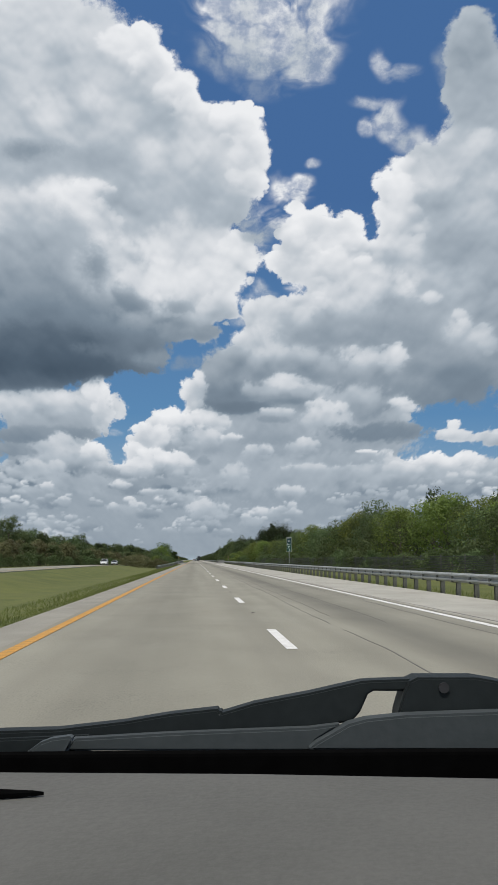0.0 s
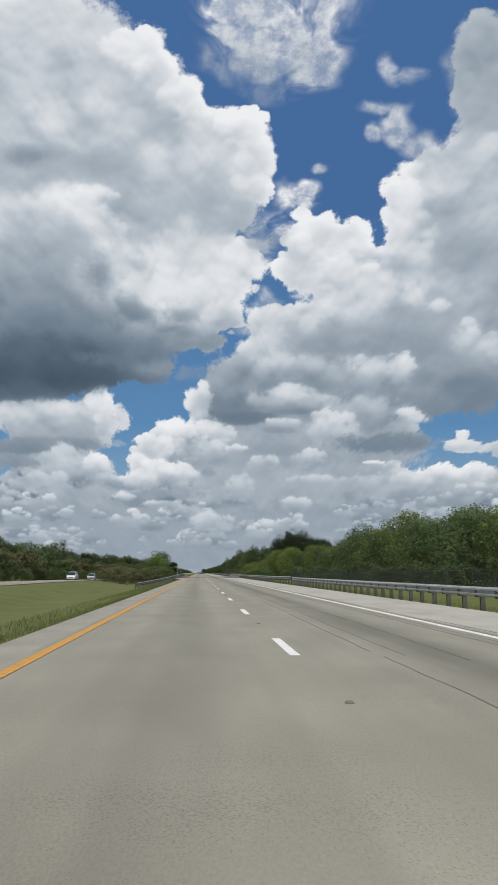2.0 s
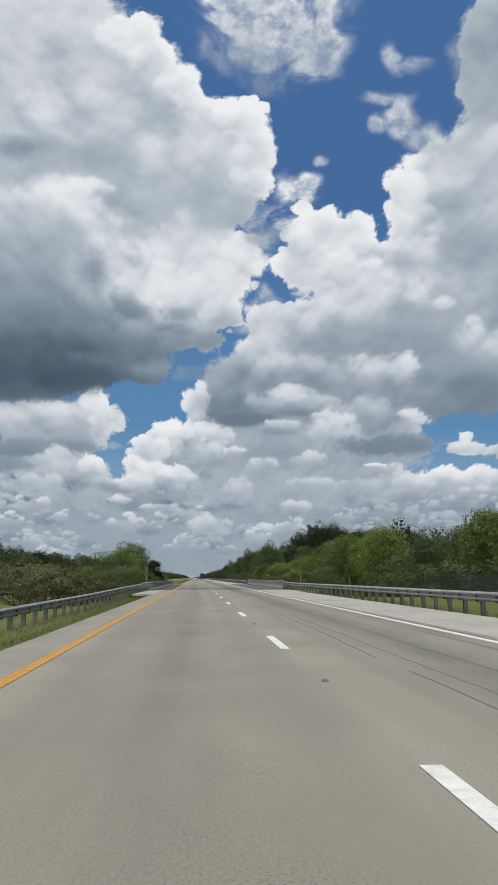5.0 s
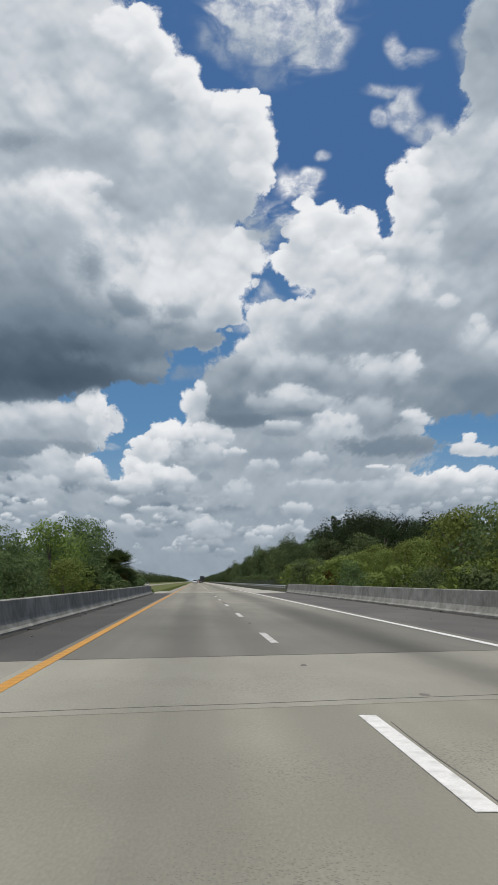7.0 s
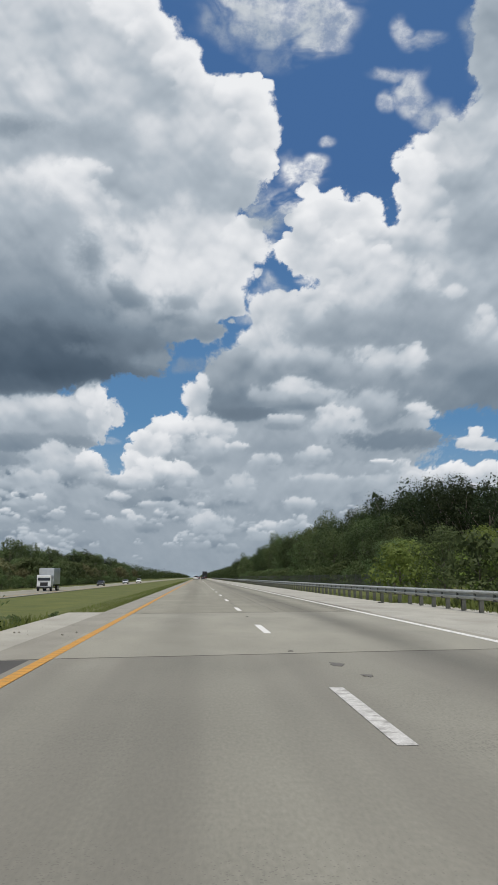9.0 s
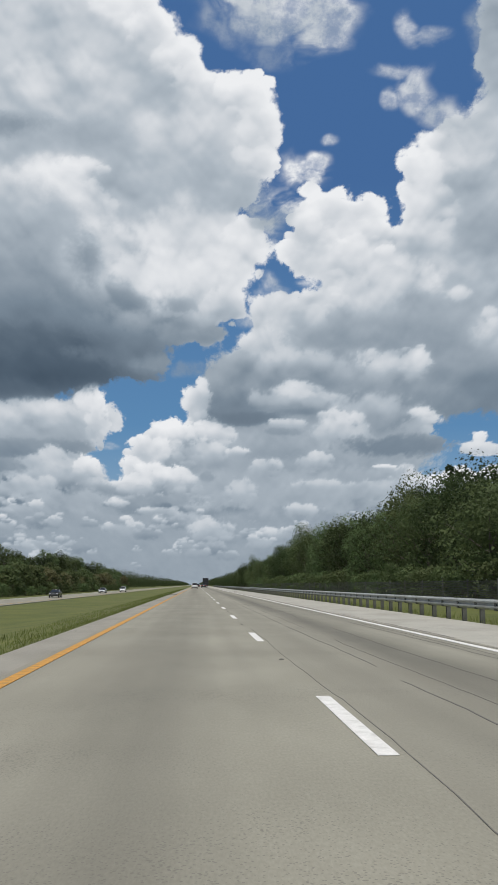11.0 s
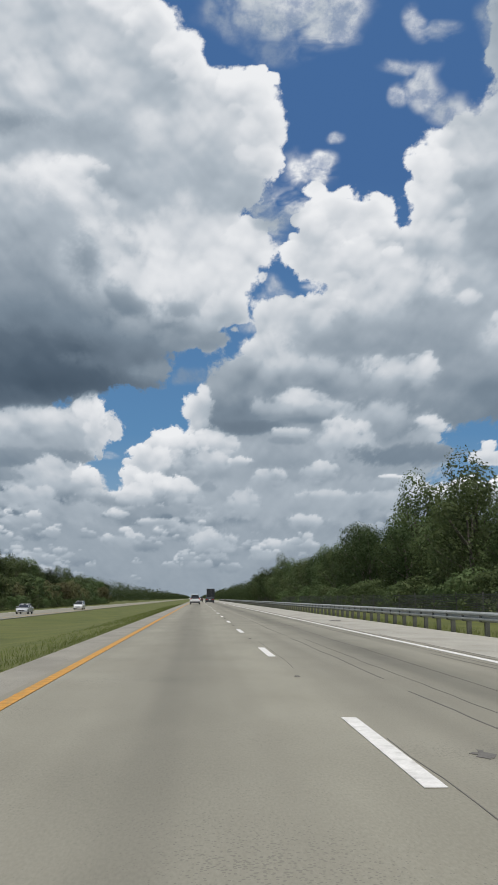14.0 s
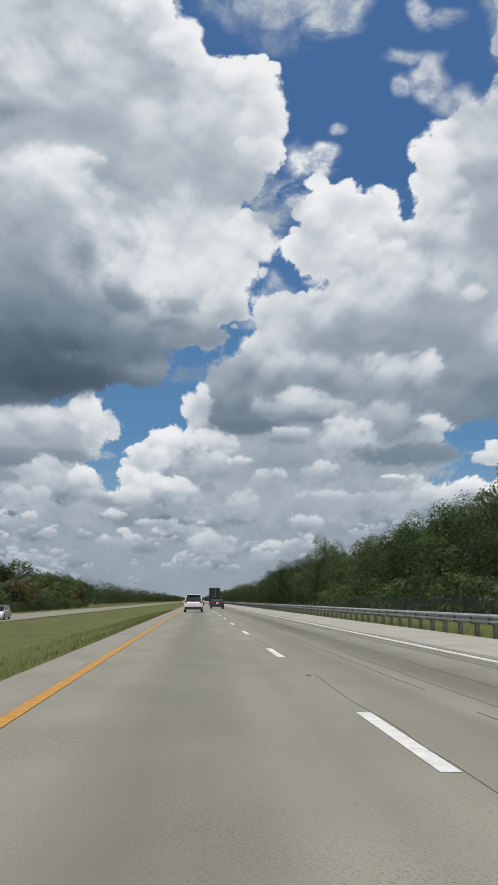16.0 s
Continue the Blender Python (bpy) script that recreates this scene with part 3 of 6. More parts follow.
def leaf_material(name, dark, light, spread=0.25):
    """Leaves: each bough and each leaf its own green, and light passing through."""
    m = bpy.data.materials.new(name)
    m.use_nodes = True
    nt = m.node_tree
    n, lk = nt.nodes, nt.links
    b, out = n["Principled BSDF"], n["Material Output"]
    g, oi = n.new("ShaderNodeNewGeometry"), n.new("ShaderNodeObjectInfo")
    r = n.new("ShaderNodeValToRGB")
    r.color_ramp.elements[0].color, r.color_ramp.elements[1].color = (*dark, 1), (*light, 1)
    co, clump, both = n.new("ShaderNodeTexCoord"), n.new("ShaderNodeTexNoise"), n.new("ShaderNodeMix")
    clump.inputs["Scale"].default_value, clump.inputs["Detail"].default_value = 0.75, 3
    lk.new(co.outputs["Object"], clump.inputs["Vector"])
    both.inputs[0].default_value = 0.42
    lk.new(clump.outputs[0], both.inputs[2])
    lk.new(g.outputs["Random Per Island"], both.inputs[3])
    lk.new(both.outputs[0], r.inputs[0])
    hs, mv, mh = n.new("ShaderNodeHueSaturation"), n.new("ShaderNodeMapRange"), n.new("ShaderNodeMapRange")
    mv.inputs[3].default_value, mv.inputs[4].default_value = 1 - spread, 1 + spread
    mh.inputs[3].default_value, mh.inputs[4].default_value = 0.49, 0.525
    lk.new(oi.outputs["Random"], mv.inputs[0])
    lk.new(oi.outputs["Random"], mh.inputs[0])
    lk.new(mv.outputs[0], hs.inputs["Value"])
    lk.new(mh.outputs[0], hs.inputs["Hue"])
    lk.new(r.outputs[0], hs.inputs["Color"])
    lk.new(hs.outputs[0], b.inputs["Base Color"])
    b.inputs["Roughness"].default_value = 0.55
    b.inputs["Specular IOR Level"].default_value = 0.12
    tr, mx = n.new("ShaderNodeBsdfTranslucent"), n.new("ShaderNodeMixShader")
    lk.new(hs.outputs[0], tr.inputs[0])
    mx.inputs[0].default_value = 0.45
    lk.new(b.outputs[0], mx.inputs[1])
    lk.new(tr.outputs[0], mx.inputs[2])
    lk.new(mx.outputs[0], out.inputs[0])
    return m


ASPHALT = material("lane_asphalt", (0.219, 0.209, 0.165), (0.307, 0.294, 0.236), 0.85, 0.9, 55, 0.35, stretch=(1, 0.35, 1), stain=(0.237, 0.223, 0.177), stain_scale=0.22, stain_amount=0.6, streak=(0.18, 0.17, 0.137), streak_amount=0.45, speck=(0.11, 0.104, 0.09), bands=((3.95, 0.95, 0.36), (-0.05, 1.0, 0.18), (5.25, 0.25, 0.08), (2.6, 0.3, 0.06)))
SHOULDER = material("shoulder_asphalt", (0.325, 0.314, 0.27), (0.425, 0.41, 0.358), 0.9, 1.2, 60, 0.4, stretch=(1, 0.5, 1), stain=(0.25, 0.236, 0.2), stain_scale=0.5, stain_amount=0.5, speck=(0.17, 0.16, 0.14))
SHOULDER_GREY = material("inner_shoulder_asphalt", (0.23, 0.218, 0.182), (0.31, 0.294, 0.25), 0.9, 1.2, 60, 0.4, stretch=(1, 0.5, 1), stain=(0.19, 0.18, 0.15), stain_scale=0.5, stain_amount=0.5, speck=(0.14, 0.13, 0.115))
DECK = material("bridge_deck_concrete", (0.190, 0.184, 0.152), (0.274, 0.262, 0.217), 0.85, 0.6, 40, 0.3, stretch=(1, 0.3, 1), stain=(0.30, 0.282, 0.238), stain_scale=0.12, stain_amount=0.6, streak=(0.16, 0.15, 0.127), streak_amount=0.5, speck=(0.12, 0.113, 0.097), bands=((3.95, 0.95, 0.34), (-0.05, 1.0, 0.18)), darkening=(282, 306, 0.30))
SLAB = material("approach_slab_concrete", (0.235, 0.226, 0.186), (0.325, 0.312, 0.258), 0.85, 0.8, 45, 0.3, stretch=(1, 0.35, 1), stain=(0.25, 0.236, 0.19), stain_scale=0.3, stain_amount=0.5, speck=(0.13, 0.122, 0.104), bands=((3.95, 0.95, 0.36), (-0.05, 1.0, 0.18)))
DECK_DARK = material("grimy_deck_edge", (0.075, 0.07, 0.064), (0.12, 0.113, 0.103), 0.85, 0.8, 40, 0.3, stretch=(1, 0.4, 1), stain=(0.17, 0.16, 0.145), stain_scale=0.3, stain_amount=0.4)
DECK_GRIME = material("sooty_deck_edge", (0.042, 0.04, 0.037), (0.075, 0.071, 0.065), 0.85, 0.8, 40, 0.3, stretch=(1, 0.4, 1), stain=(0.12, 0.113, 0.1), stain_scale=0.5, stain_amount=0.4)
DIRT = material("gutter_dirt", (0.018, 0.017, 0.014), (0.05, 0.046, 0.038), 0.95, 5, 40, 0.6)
CRACK = material("tar_seam", (0.10, 0.095, 0.085), (0.16, 0.15, 0.135), 0.8, 4, 40, 0.2)
WHITE = material("white_road_paint", (0.62, 0.61, 0.58), (0.80, 0.79, 0.76), 0.7, 6, 60, 0.2, stain=(0.38, 0.37, 0.34), stain_scale=5, stain_amount=0.5)
WHITE_WORN = material("worn_white_paint", (0.36, 0.35, 0.33), (0.68, 0.67, 0.64), 0.7, 8, 60, 0.2, stain=(0.24, 0.23, 0.21), stain_scale=6, stain_amount=0.9)
YELLOW = material("yellow_road_paint", (0.46, 0.215, 0.03), (0.6, 0.30, 0.05), 0.75, 6, 60, 0.2, stain=(0.34, 0.235, 0.09), stain_scale=9, stain_amount=0.8)
grooves, drawn = YELLOW.node_tree.nodes, YELLOW.node_tree.links       # milled grooves across the edge line, coloured darker than the paint
place, wave, keep, groove_tint = grooves.new("ShaderNodeTexCoord"), grooves.new("ShaderNodeTexWave"), grooves.new("ShaderNodeMapRange"), grooves.new("ShaderNodeMix")
tilt = grooves.new("ShaderNodeMapping")
tilt.inputs["Rotation"].default_value = (0, 0, radians(-24))
wave.bands_direction, wave.inputs["Scale"].default_value, wave.inputs["Distortion"].default_value = "Y", 0.95, 0.6
keep.inputs[1].default_value, keep.inputs[2].default_value, keep.inputs[4].default_value = 0.72, 0.95, 0.28
groove_tint.data_type, groove_tint.inputs[7].default_value = "RGBA", (0.17, 0.11, 0.045, 1)
drawn.new(place.outputs["Object"], tilt.inputs[0])
drawn.new(tilt.outputs[0], wave.inputs[0])
drawn.new(wave.outputs["Fac"], keep.inputs[0])
drawn.new(keep.outputs[0], groove_tint.inputs[0])
drawn.new(grooves["Principled BSDF"].inputs["Base Color"].links[0].from_socket, groove_tint.inputs[6])
drawn.new(groove_tint.outputs[2], grooves["Principled BSDF"].inputs["Base Color"])
SOIL = material("grassy_soil", (0.054, 0.070, 0.011), (0.126, 0.136, 0.026), 0.95, 0.35, 14, 0.6, stain=(0.105, 0.11, 0.03), stain_scale=0.06, stain_amount=0.6)
GRASS = leaf_material("grass_blades", (0.066, 0.088, 0.018), (0.18, 0.19, 0.058), 0.0)
LEAF_SCRUB = leaf_material("scrub_leaves", (0.074, 0.104, 0.043), (0.142, 0.178, 0.075))
LEAF_DULL = leaf_material("dull_brown_leaves", (0.095, 0.092, 0.042), (0.20, 0.195, 0.10), 0.2)
LEAF_BRIGHT = leaf_material("willow_leaves", (0.108, 0.145, 0.034), (0.205, 0.24, 0.066), 0.2)
LEAF_DARK = leaf_material("oak_leaves", (0.033, 0.048, 0.020), (0.074, 0.094, 0.036))
LEAF_PINE_SHADED = leaf_material("pine_needles_and_shaded_crowns", (0.018, 0.030, 0.014), (0.052, 0.068, 0.028))
LEAF_PALM = leaf_material("palm_blades", (0.035, 0.055, 0.018), (0.115, 0.135, 0.05), 0.1)
LEAF_DRY = leaf_material("dry_brown_leaves", (0.18, 0.085, 0.028), (0.36, 0.18, 0.06), 0.1)
BARK = material("grey_bark", (0.07, 0.058, 0.045), (0.17, 0.15, 0.125), 0.95, 3, 20, 0.6, stretch=(1, 1, 0.2), spread=0.2)
STEEL = material("galvanised_steel", (0.22, 0.235, 0.225), (0.36, 0.38, 0.365), 0.5, 2, 30, 0.05, metal=0.2, stain=(0.24, 0.22, 0.19), stain_scale=1.2, stain_amount=0.4)
POST = material("weathered_post", (0.06, 0.064, 0.055), (0.13, 0.132, 0.116), 0.8, 4, 30, 0.3, spread=0.12)
CONCRETE = material("weathered_barrier_concrete", (0.125, 0.124, 0.110), (0.285, 0.28, 0.25), 0.92, 2.2, 13, 0.08, stretch=(1, 0.33, 0.3), stain=(0.37, 0.36, 0.335), stain_scale=2.6, stain_amount=0.65)
FENCE_WIRE_SHADE = material("dull_fence_wire_and_shade", (0.045, 0.047, 0.045), (0.08, 0.082, 0.08), 0.7, 5, 30, 0, metal=0.3)
SIGN_GREEN = material("green_sign_sheeting", (0.002, 0.055, 0.036), (0.004, 0.072, 0.047), 0.5, 2, 30, 0.02)
SIGN_BLUE = material("blue_sign_sheeting", (0.004, 0.036, 0.044), (0.006, 0.046, 0.055), 0.5, 2, 30, 0.02)
SIGN_WHITE = material("white_sign_sheeting", (0.68, 0.7, 0.7), (0.8, 0.82, 0.82), 0.45, 2, 30, 0.02)
SIGN_BLACK = material("black_sign_sheeting", (0.02, 0.02, 0.02), (0.035, 0.035, 0.035), 0.5, 2, 30, 0.02)
SIGN_YELLOW = material("faded_yellow_sheeting", (0.20, 0.165, 0.05), (0.28, 0.225, 0.07), 0.6, 2, 30, 0.02)
RUBBER = material("tyre_rubber", (0.02, 0.02, 0.02), (0.035, 0.034, 0.033), 0.85, 8, 60, 0.2)
RIM = material("alloy_rim", (0.35, 0.36, 0.37), (0.5, 0.5, 0.51), 0.35, 6, 40, 0.02, metal=0.8)
GLASS_DARK = material("tinted_car_glass", (0.012, 0.014, 0.016), (0.02, 0.023, 0.026), 0.06, 2, 10, 0, spec=0.8)
PLASTIC = material("black_trim_plastic", (0.018, 0.018, 0.019), (0.032, 0.032, 0.034), 0.55, 9, 80, 0.08)
PAINT_WHITE = material("white_car_paint", (0.66, 0.67, 0.68), (0.74, 0.75, 0.76), 0.22, 1.5, 30, 0, spec=0.7)
PAINT_SILVER = material("silver_car_paint", (0.46, 0.48, 0.50), (0.56, 0.58, 0.6), 0.25, 1.5, 30, 0, metal=0.35)
PAINT_DARK = material("dark_grey_car_paint", (0.022, 0.025, 0.026), (0.04, 0.043, 0.045), 0.22, 1.5, 30, 0, spec=0.7)
PAINT_BLACK = material("black_box_paint", (0.008, 0.01, 0.012), (0.02, 0.022, 0.025), 0.4, 1.5, 30, 0.03)
LIGHT_RED = material("red_lamp_lens", (0.30, 0.012, 0.01), (0.42, 0.02, 0.015), 0.2, 5, 30, 0)
LIGHT_CLEAR = material("clear_lamp_lens", (0.6, 0.6, 0.6), (0.75, 0.75, 0.74), 0.15, 5, 30, 0)
DASH = material("grey_dashboard_vinyl", (0.082, 0.081, 0.072), (0.112, 0.110, 0.099), 0.8, 5, 160, 0.15, stain=(0.12, 0.118, 0.106), stain_scale=2.0, stain_amount=0.4)
RECESS_SHADE = material("black_recess_shade", (0.002, 0.002, 0.002), (0.004, 0.004, 0.004), 0.95, 5, 40, 0, spec=0.0)
COWL_GREY = material("grey_cowl_plastic", (0.044, 0.053, 0.055), (0.062, 0.071, 0.073), 0.55, 6, 60, 0.06, spec=0.35)
COWL = material("dark_cowl_plastic", (0.010, 0.0135, 0.0138), (0.017, 0.022, 0.0225), 0.6, 6, 60, 0.05, spec=0.28)


# ---- helpers ----
def part(name, bm, mat, parent=None, label="", smooth=False):
    """Links a bmesh, or a ready mesh, as one mesh object under its thing."""
    if isinstance(bm, bpy.types.Mesh):
        me = bm
    else:
        me = bpy.data.meshes.new(name)
        bm.to_mesh(me)
        bm.free()
    if not me.materials:
        me.materials.append(mat)
    if smooth:
        me.polygons.foreach_set("use_smooth", [True] * len(me.polygons))
    ob = new(name, me)
    if parent:
        ob.parent = parent
    if label:
        ob["label"] = label
    return ob


def grid_mesh(name, verts, faces, mat):
    me = bpy.data.meshes.new(name)
    me.from_pydata(verts, [], faces)
    me.materials.append(mat)
    return me


def box(bm, size, at=(0, 0, 0), turn=(0, 0, 0), bevel=0.0):
    """Adds a box with rounded edges."""
    made = bmesh.ops.create_cube(bm, size=1, matrix=pose(*at, *turn) @ Matrix.Diagonal((*size, 1)))["verts"]
    if bevel:
        edges = list({e for v in made for e in v.link_edges})
        bmesh.ops.bevel(bm, geom=edges, offset=bevel, segments=2, affect="EDGES", profile=0.7)
    return bm


def boxed(size, at=(0, 0, 0), turn=(0, 0, 0), bevel=0.0):
    return box(bmesh.new(), size, at, turn, bevel)


def rod(bm, a, b, r0, r1, sides=8):
    a, b = Vector(a), Vector(b)
    q = (b - a).to_track_quat("Z", "Y").to_matrix().to_4x4()
    bmesh.ops.create_cone(bm, cap_ends=True, segments=sides, radius1=r0, radius2=r1, depth=(b - a).length, matrix=Matrix.Translation((a + b) / 2) @ q)
    return bm


def sweep(name, profile, path, mat, closed=True):
    """Profile (across, up) carried along a path of (x, y, z); across is to the path's right."""
    verts, faces, n = [], [], len(profile)
    for i, p in enumerate(path):
        a, b = Vector(path[max(i - 1, 0)]), Vector(path[min(i + 1, len(path) - 1)])
        way = (b - a).normalized()
        side = Vector((way.y, -way.x, 0)).normalized()
        verts += [tuple(Vector(p) + side * u + Vector((0, 0, w))) for u, w in profile]
    for i in range(len(path) - 1):
        for j in range(n if closed else n - 1):
            k = (j + 1) % n
            faces.append((i * n + j, i * n + k, (i + 1) * n + k, (i + 1) * n + j))
    if closed:
        faces += [tuple(range(n))[::-1], tuple(range((len(path) - 1) * n, len(path) * n))]
    return grid_mesh(name, verts, faces, mat)


def empty(name, at=(0, 0, 0), turn=0, **tags):
    ob = new(name)
    ob.matrix_basis = pose(*at, 0, 0, turn)
    return tagged(ob, **tags)


# ---- ground and road ----
ROAD_L, LINE_L, LINE_M, LINE_R, ROAD_R = -2.85, -1.87, 1.735, 5.7, 9.05
FAR = 4550
JOINT = lambda x, y0: y0 + 0.2 * x              # the bridge's joints run slightly askew
BRIDGE_A, BRIDGE_B = 264.5, 335.5


def ease(v, a, b):
    v = min(max((v - a) / (b - a), 0), 1)
    return v * v * (3 - 2 * v)


def west_road_height(y):
    return -0.25 - 0.9 * ease(y, 200, 420)


def ground_height(x, y):
    """Verges, median and fields; lower where the creek passes under the bridge."""
    if x > 0:
        z = -0.10 - 0.3 * ease(x, 9.3, 14)
    elif x > -22:
        z = -0.06 - min((-x - 2.75) / 6.0, 1.35 - 0.15 * ease(y, 200, 420)) if x < -2.75 else -0.06
        z += (west_road_height(y) - 0.08 - z) * ease(-x, 13, 21)
    else:
        z = west_road_height(y) - 0.08 - 0.2 * ease(-x, 33, 40)
    creek = ease(y, 255, 275) * (1 - ease(y, 325, 345))
    if x > 10.4 or -21 < x < -4.2:
        z -= 1.2 * creek
    return z


def ground():
    xs = [-4500, -900, -300, -120, -70, -50, -40, -36, -33, -31.5, -26, -21.5, -20, -17, -14, -11, -8, -6, -4.4, -3.6, -2.7, 0, 8.9, 9.3, 10.2, 10.8, 12, 14, 18, 24, 40, 80, 300, 900, 4500]
    ys = [-700, -200, -80] + [-60 + 12 * i for i in range(90)] + [1100, 1300, 1700, 2400, 3300, 4900]
    verts = [(x, y, ground_height(x, y) + (0.10 * noise.noise((x * 0.21, y * 0.13, 1)) if (-20 < x < -4 or x > 10.5) else 0)) for y in ys for x in xs]
    n = len(xs)
    faces = [(j * n + i, j * n + i + 1, (j + 1) * n + i + 1, (j + 1) * n + i) for j in range(len(ys) - 1) for i in range(n - 1)]
    tagged(part("ground", grid_mesh("ground", verts, faces, SOIL), SOIL, smooth=True), "mown green grass verge and median with dry patches", "grass", kind="structure")


def strip(name, x0, x1, y0, y1, mat, parent=None, z=0.0, thick=0.12, skew=True, label="", step=40):
    """A slab of paving with its own thickness, ends askew like the bridge's joints where asked."""
    ys = [y0] + [y for y in np.arange(math.ceil((y0 + 1) / step) * step, y1 - 1, step)] + [y1] if y1 - y0 < 3000 else [y0] + [y for y in (0, 200, 400, 800, 1600, 3000) if y > y0 + 5] + [y1]
    k = 0.2 if skew else 0.0
    verts, faces = [], []
    for i, y in enumerate(ys):
        kk = k if i in (0, len(ys) - 1) else 0
        verts += [(x0, y + kk * x0, z), (x1, y + kk * x1, z), (x1, y + kk * x1, z - thick), (x0, y + kk * x0, z - thick)]
    for i in range(len(ys) - 1):
        for j in range(4):
            a, b = i * 4 + j, i * 4 + (j + 1) % 4
            faces.append((a, b, b + 4, a + 4))
    faces += [(3, 2, 1, 0), tuple(range(len(verts) - 4, len(verts)))]
    faces = [f[::-1] for f in faces]
    ob = part(name, grid_mesh(name, verts, faces, mat), mat, parent)
    if label:
        ob["label"] = label
    return ob


def road():
    r = tagged(new("road"), "sun-bleached tan asphalt motorway carriageway with two lanes", "road", kind="structure")
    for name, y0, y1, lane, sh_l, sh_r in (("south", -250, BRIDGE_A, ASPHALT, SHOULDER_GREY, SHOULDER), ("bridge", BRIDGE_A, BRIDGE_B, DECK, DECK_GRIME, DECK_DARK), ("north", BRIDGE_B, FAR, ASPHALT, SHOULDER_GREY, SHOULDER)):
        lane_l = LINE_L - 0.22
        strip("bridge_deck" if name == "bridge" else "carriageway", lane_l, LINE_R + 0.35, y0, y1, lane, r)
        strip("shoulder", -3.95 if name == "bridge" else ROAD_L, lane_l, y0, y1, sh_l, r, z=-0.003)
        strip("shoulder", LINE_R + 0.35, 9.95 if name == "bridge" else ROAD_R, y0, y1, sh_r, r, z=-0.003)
    # aprons of pale concrete before and after the bridge
    for x0, x1, y0, y1 in ((-4.3, ROAD_L, 243, 263.7), (-4.0, ROAD_L, 334.8, 352), (ROAD_R, 11.0, 256, 266), (ROAD_R, 10.3, 337.4, 362)):
        strip("apron", x0, x1, y0, y1, SHOULDER, r, z=-0.006, skew=False)
    for y0, y1 in ((258.9, BRIDGE_A - 0.03), (BRIDGE_B + 0.03, 351.2)):
        strip("approach_slab", LINE_L - 0.2, LINE_R + 0.33, y0, y1, SLAB, r, z=0.004, thick=0.05, label="pale concrete approach slab")
    # the long cracks in the slow lane
    rng = random.Random(8)
    for x, w, gap in ((2.93, 0.009, 1.5), (3.3, 0.004, 14), (4.05, 0.004, 16), (5.2, 0.008, 10), (5.42, 0.005, 14), (5.9, 0.012, 6), (6.12, 0.008, 10), (1.84, 0.004, 16)):
        for y0, y1 in ((-20, BRIDGE_A - 6), (BRIDGE_B + 16, 760)):
            y = y0 if x > 2 or y0 > 300 else y0 + 230
            while y < y1 - 4:                             # broken lengths, wandering a little
                end, path, wander = min(y + rng.uniform(6, 34), y1), [], rng.uniform(-0.06, 0.06)
                while y < end:
                    wander += rng.uniform(-0.02, 0.02) - 0.1 * wander
                    path.append((x + wander, y, 0.001))
                    y += rng.uniform(0.3, 0.9)
                if len(path) > 2:
                    part("crack", sweep("crack", [(-w, 0), (w, 0), (w, 0.003), (-w, 0.003)], path, CRACK), CRACK, r)
                y += rng.uniform(0.3, gap)
    for y, x0, x1 in ((BRIDGE_A, -3.5, 9.9), (BRIDGE_B, -3.5, 9.9), (259.2, LINE_L, LINE_R), (351.0, LINE_L, LINE_R)):
        half = 0.012 if y == BRIDGE_A else 0.005
        me = sweep("joint", [(-half, 0), (half, 0), (half, 0.005), (-half, 0.005)], [(x0 + (x1 - x0) * i / 12, JOINT(x0 + (x1 - x0) * i / 12, y) + rng.uniform(-0.02, 0.02), 0.003) for i in range(13)], CRACK)
        part("joint", me, CRACK, r)
    for x, y, s in ((2.35, 156.5, 0.17), (2.2, 161.0, 0.12), (2.15, 334.2, 0.2), (2.3, 332.8, 0.12), (1.80, 299.3, 0.16), (1.74, 298.3, 0.12), (1.83, 297.4, 0.2), (1.76, 296.6, 0.14), (1.68, 323.2, 0.17), (1.78, 322.1, 0.15), (1.7, 320.4, 0.22), (1.66, 319.6, 0.16), (2.6, 259.9, 0.1), (1.9, 506.5, 0.14), (2.4, 512.5, 0.15)):
        bm = bmesh.new()
        ring = [bm.verts.new((x + s * rng.uniform(0.25, 0.75) * math.cos(k), y + s * rng.uniform(0.6, 1.7) * math.sin(k), 0.0025)) for k in [j * 0.4488 for j in range(14)]]
        up = bmesh.ops.extrude_face_region(bm, geom=[bm.faces.new(ring)])["geom"]
        bmesh.ops.translate(bm, vec=(0, 0, 0.003), verts=[q for q in up if isinstance(q, bmesh.types.BMVert)])
        bmesh.ops.recalc_face_normals(bm, faces=bm.faces)
        part("spalled_patch", bm, CRACK, r)
    # lines
    for y0, y1 in ((-250, FAR),):
        strip("yellow_edge_line", LINE_L - 0.085, LINE_L + 0.085, y0, y1, YELLOW, r, z=0.008, thick=0.006, skew=False, label="continuous yellow edge line")
        strip("white_edge_line", LINE_R - 0.08, LINE_R + 0.08, y0, y1, WHITE, r, z=0.008, thick=0.006, skew=False, label="continuous white edge line")
    def dash_mesh(mat, name):
        bm = bmesh.new()
        box(bm, (0.15, 3.2, 0.006), (0, 0, 0.006), bevel=0.002)
        me = bpy.data.meshes.new(name)
        bm.to_mesh(me)
        bm.free()
        me.materials.append(mat)
        return me
    fresh, worn = dash_mesh(WHITE, "lane_dash"), dash_mesh(WHITE_WORN, "lane_dash")
    bm = bmesh.new()
    bmesh.ops.create_cone(bm, cap_ends=True, segments=4, radius1=0.06, radius2=0.036, depth=0.018, matrix=pose(0, 0, 0.013, 0, 0, 45))
    stud = bpy.data.meshes.new("road_stud")
    bm.to_mesh(stud)
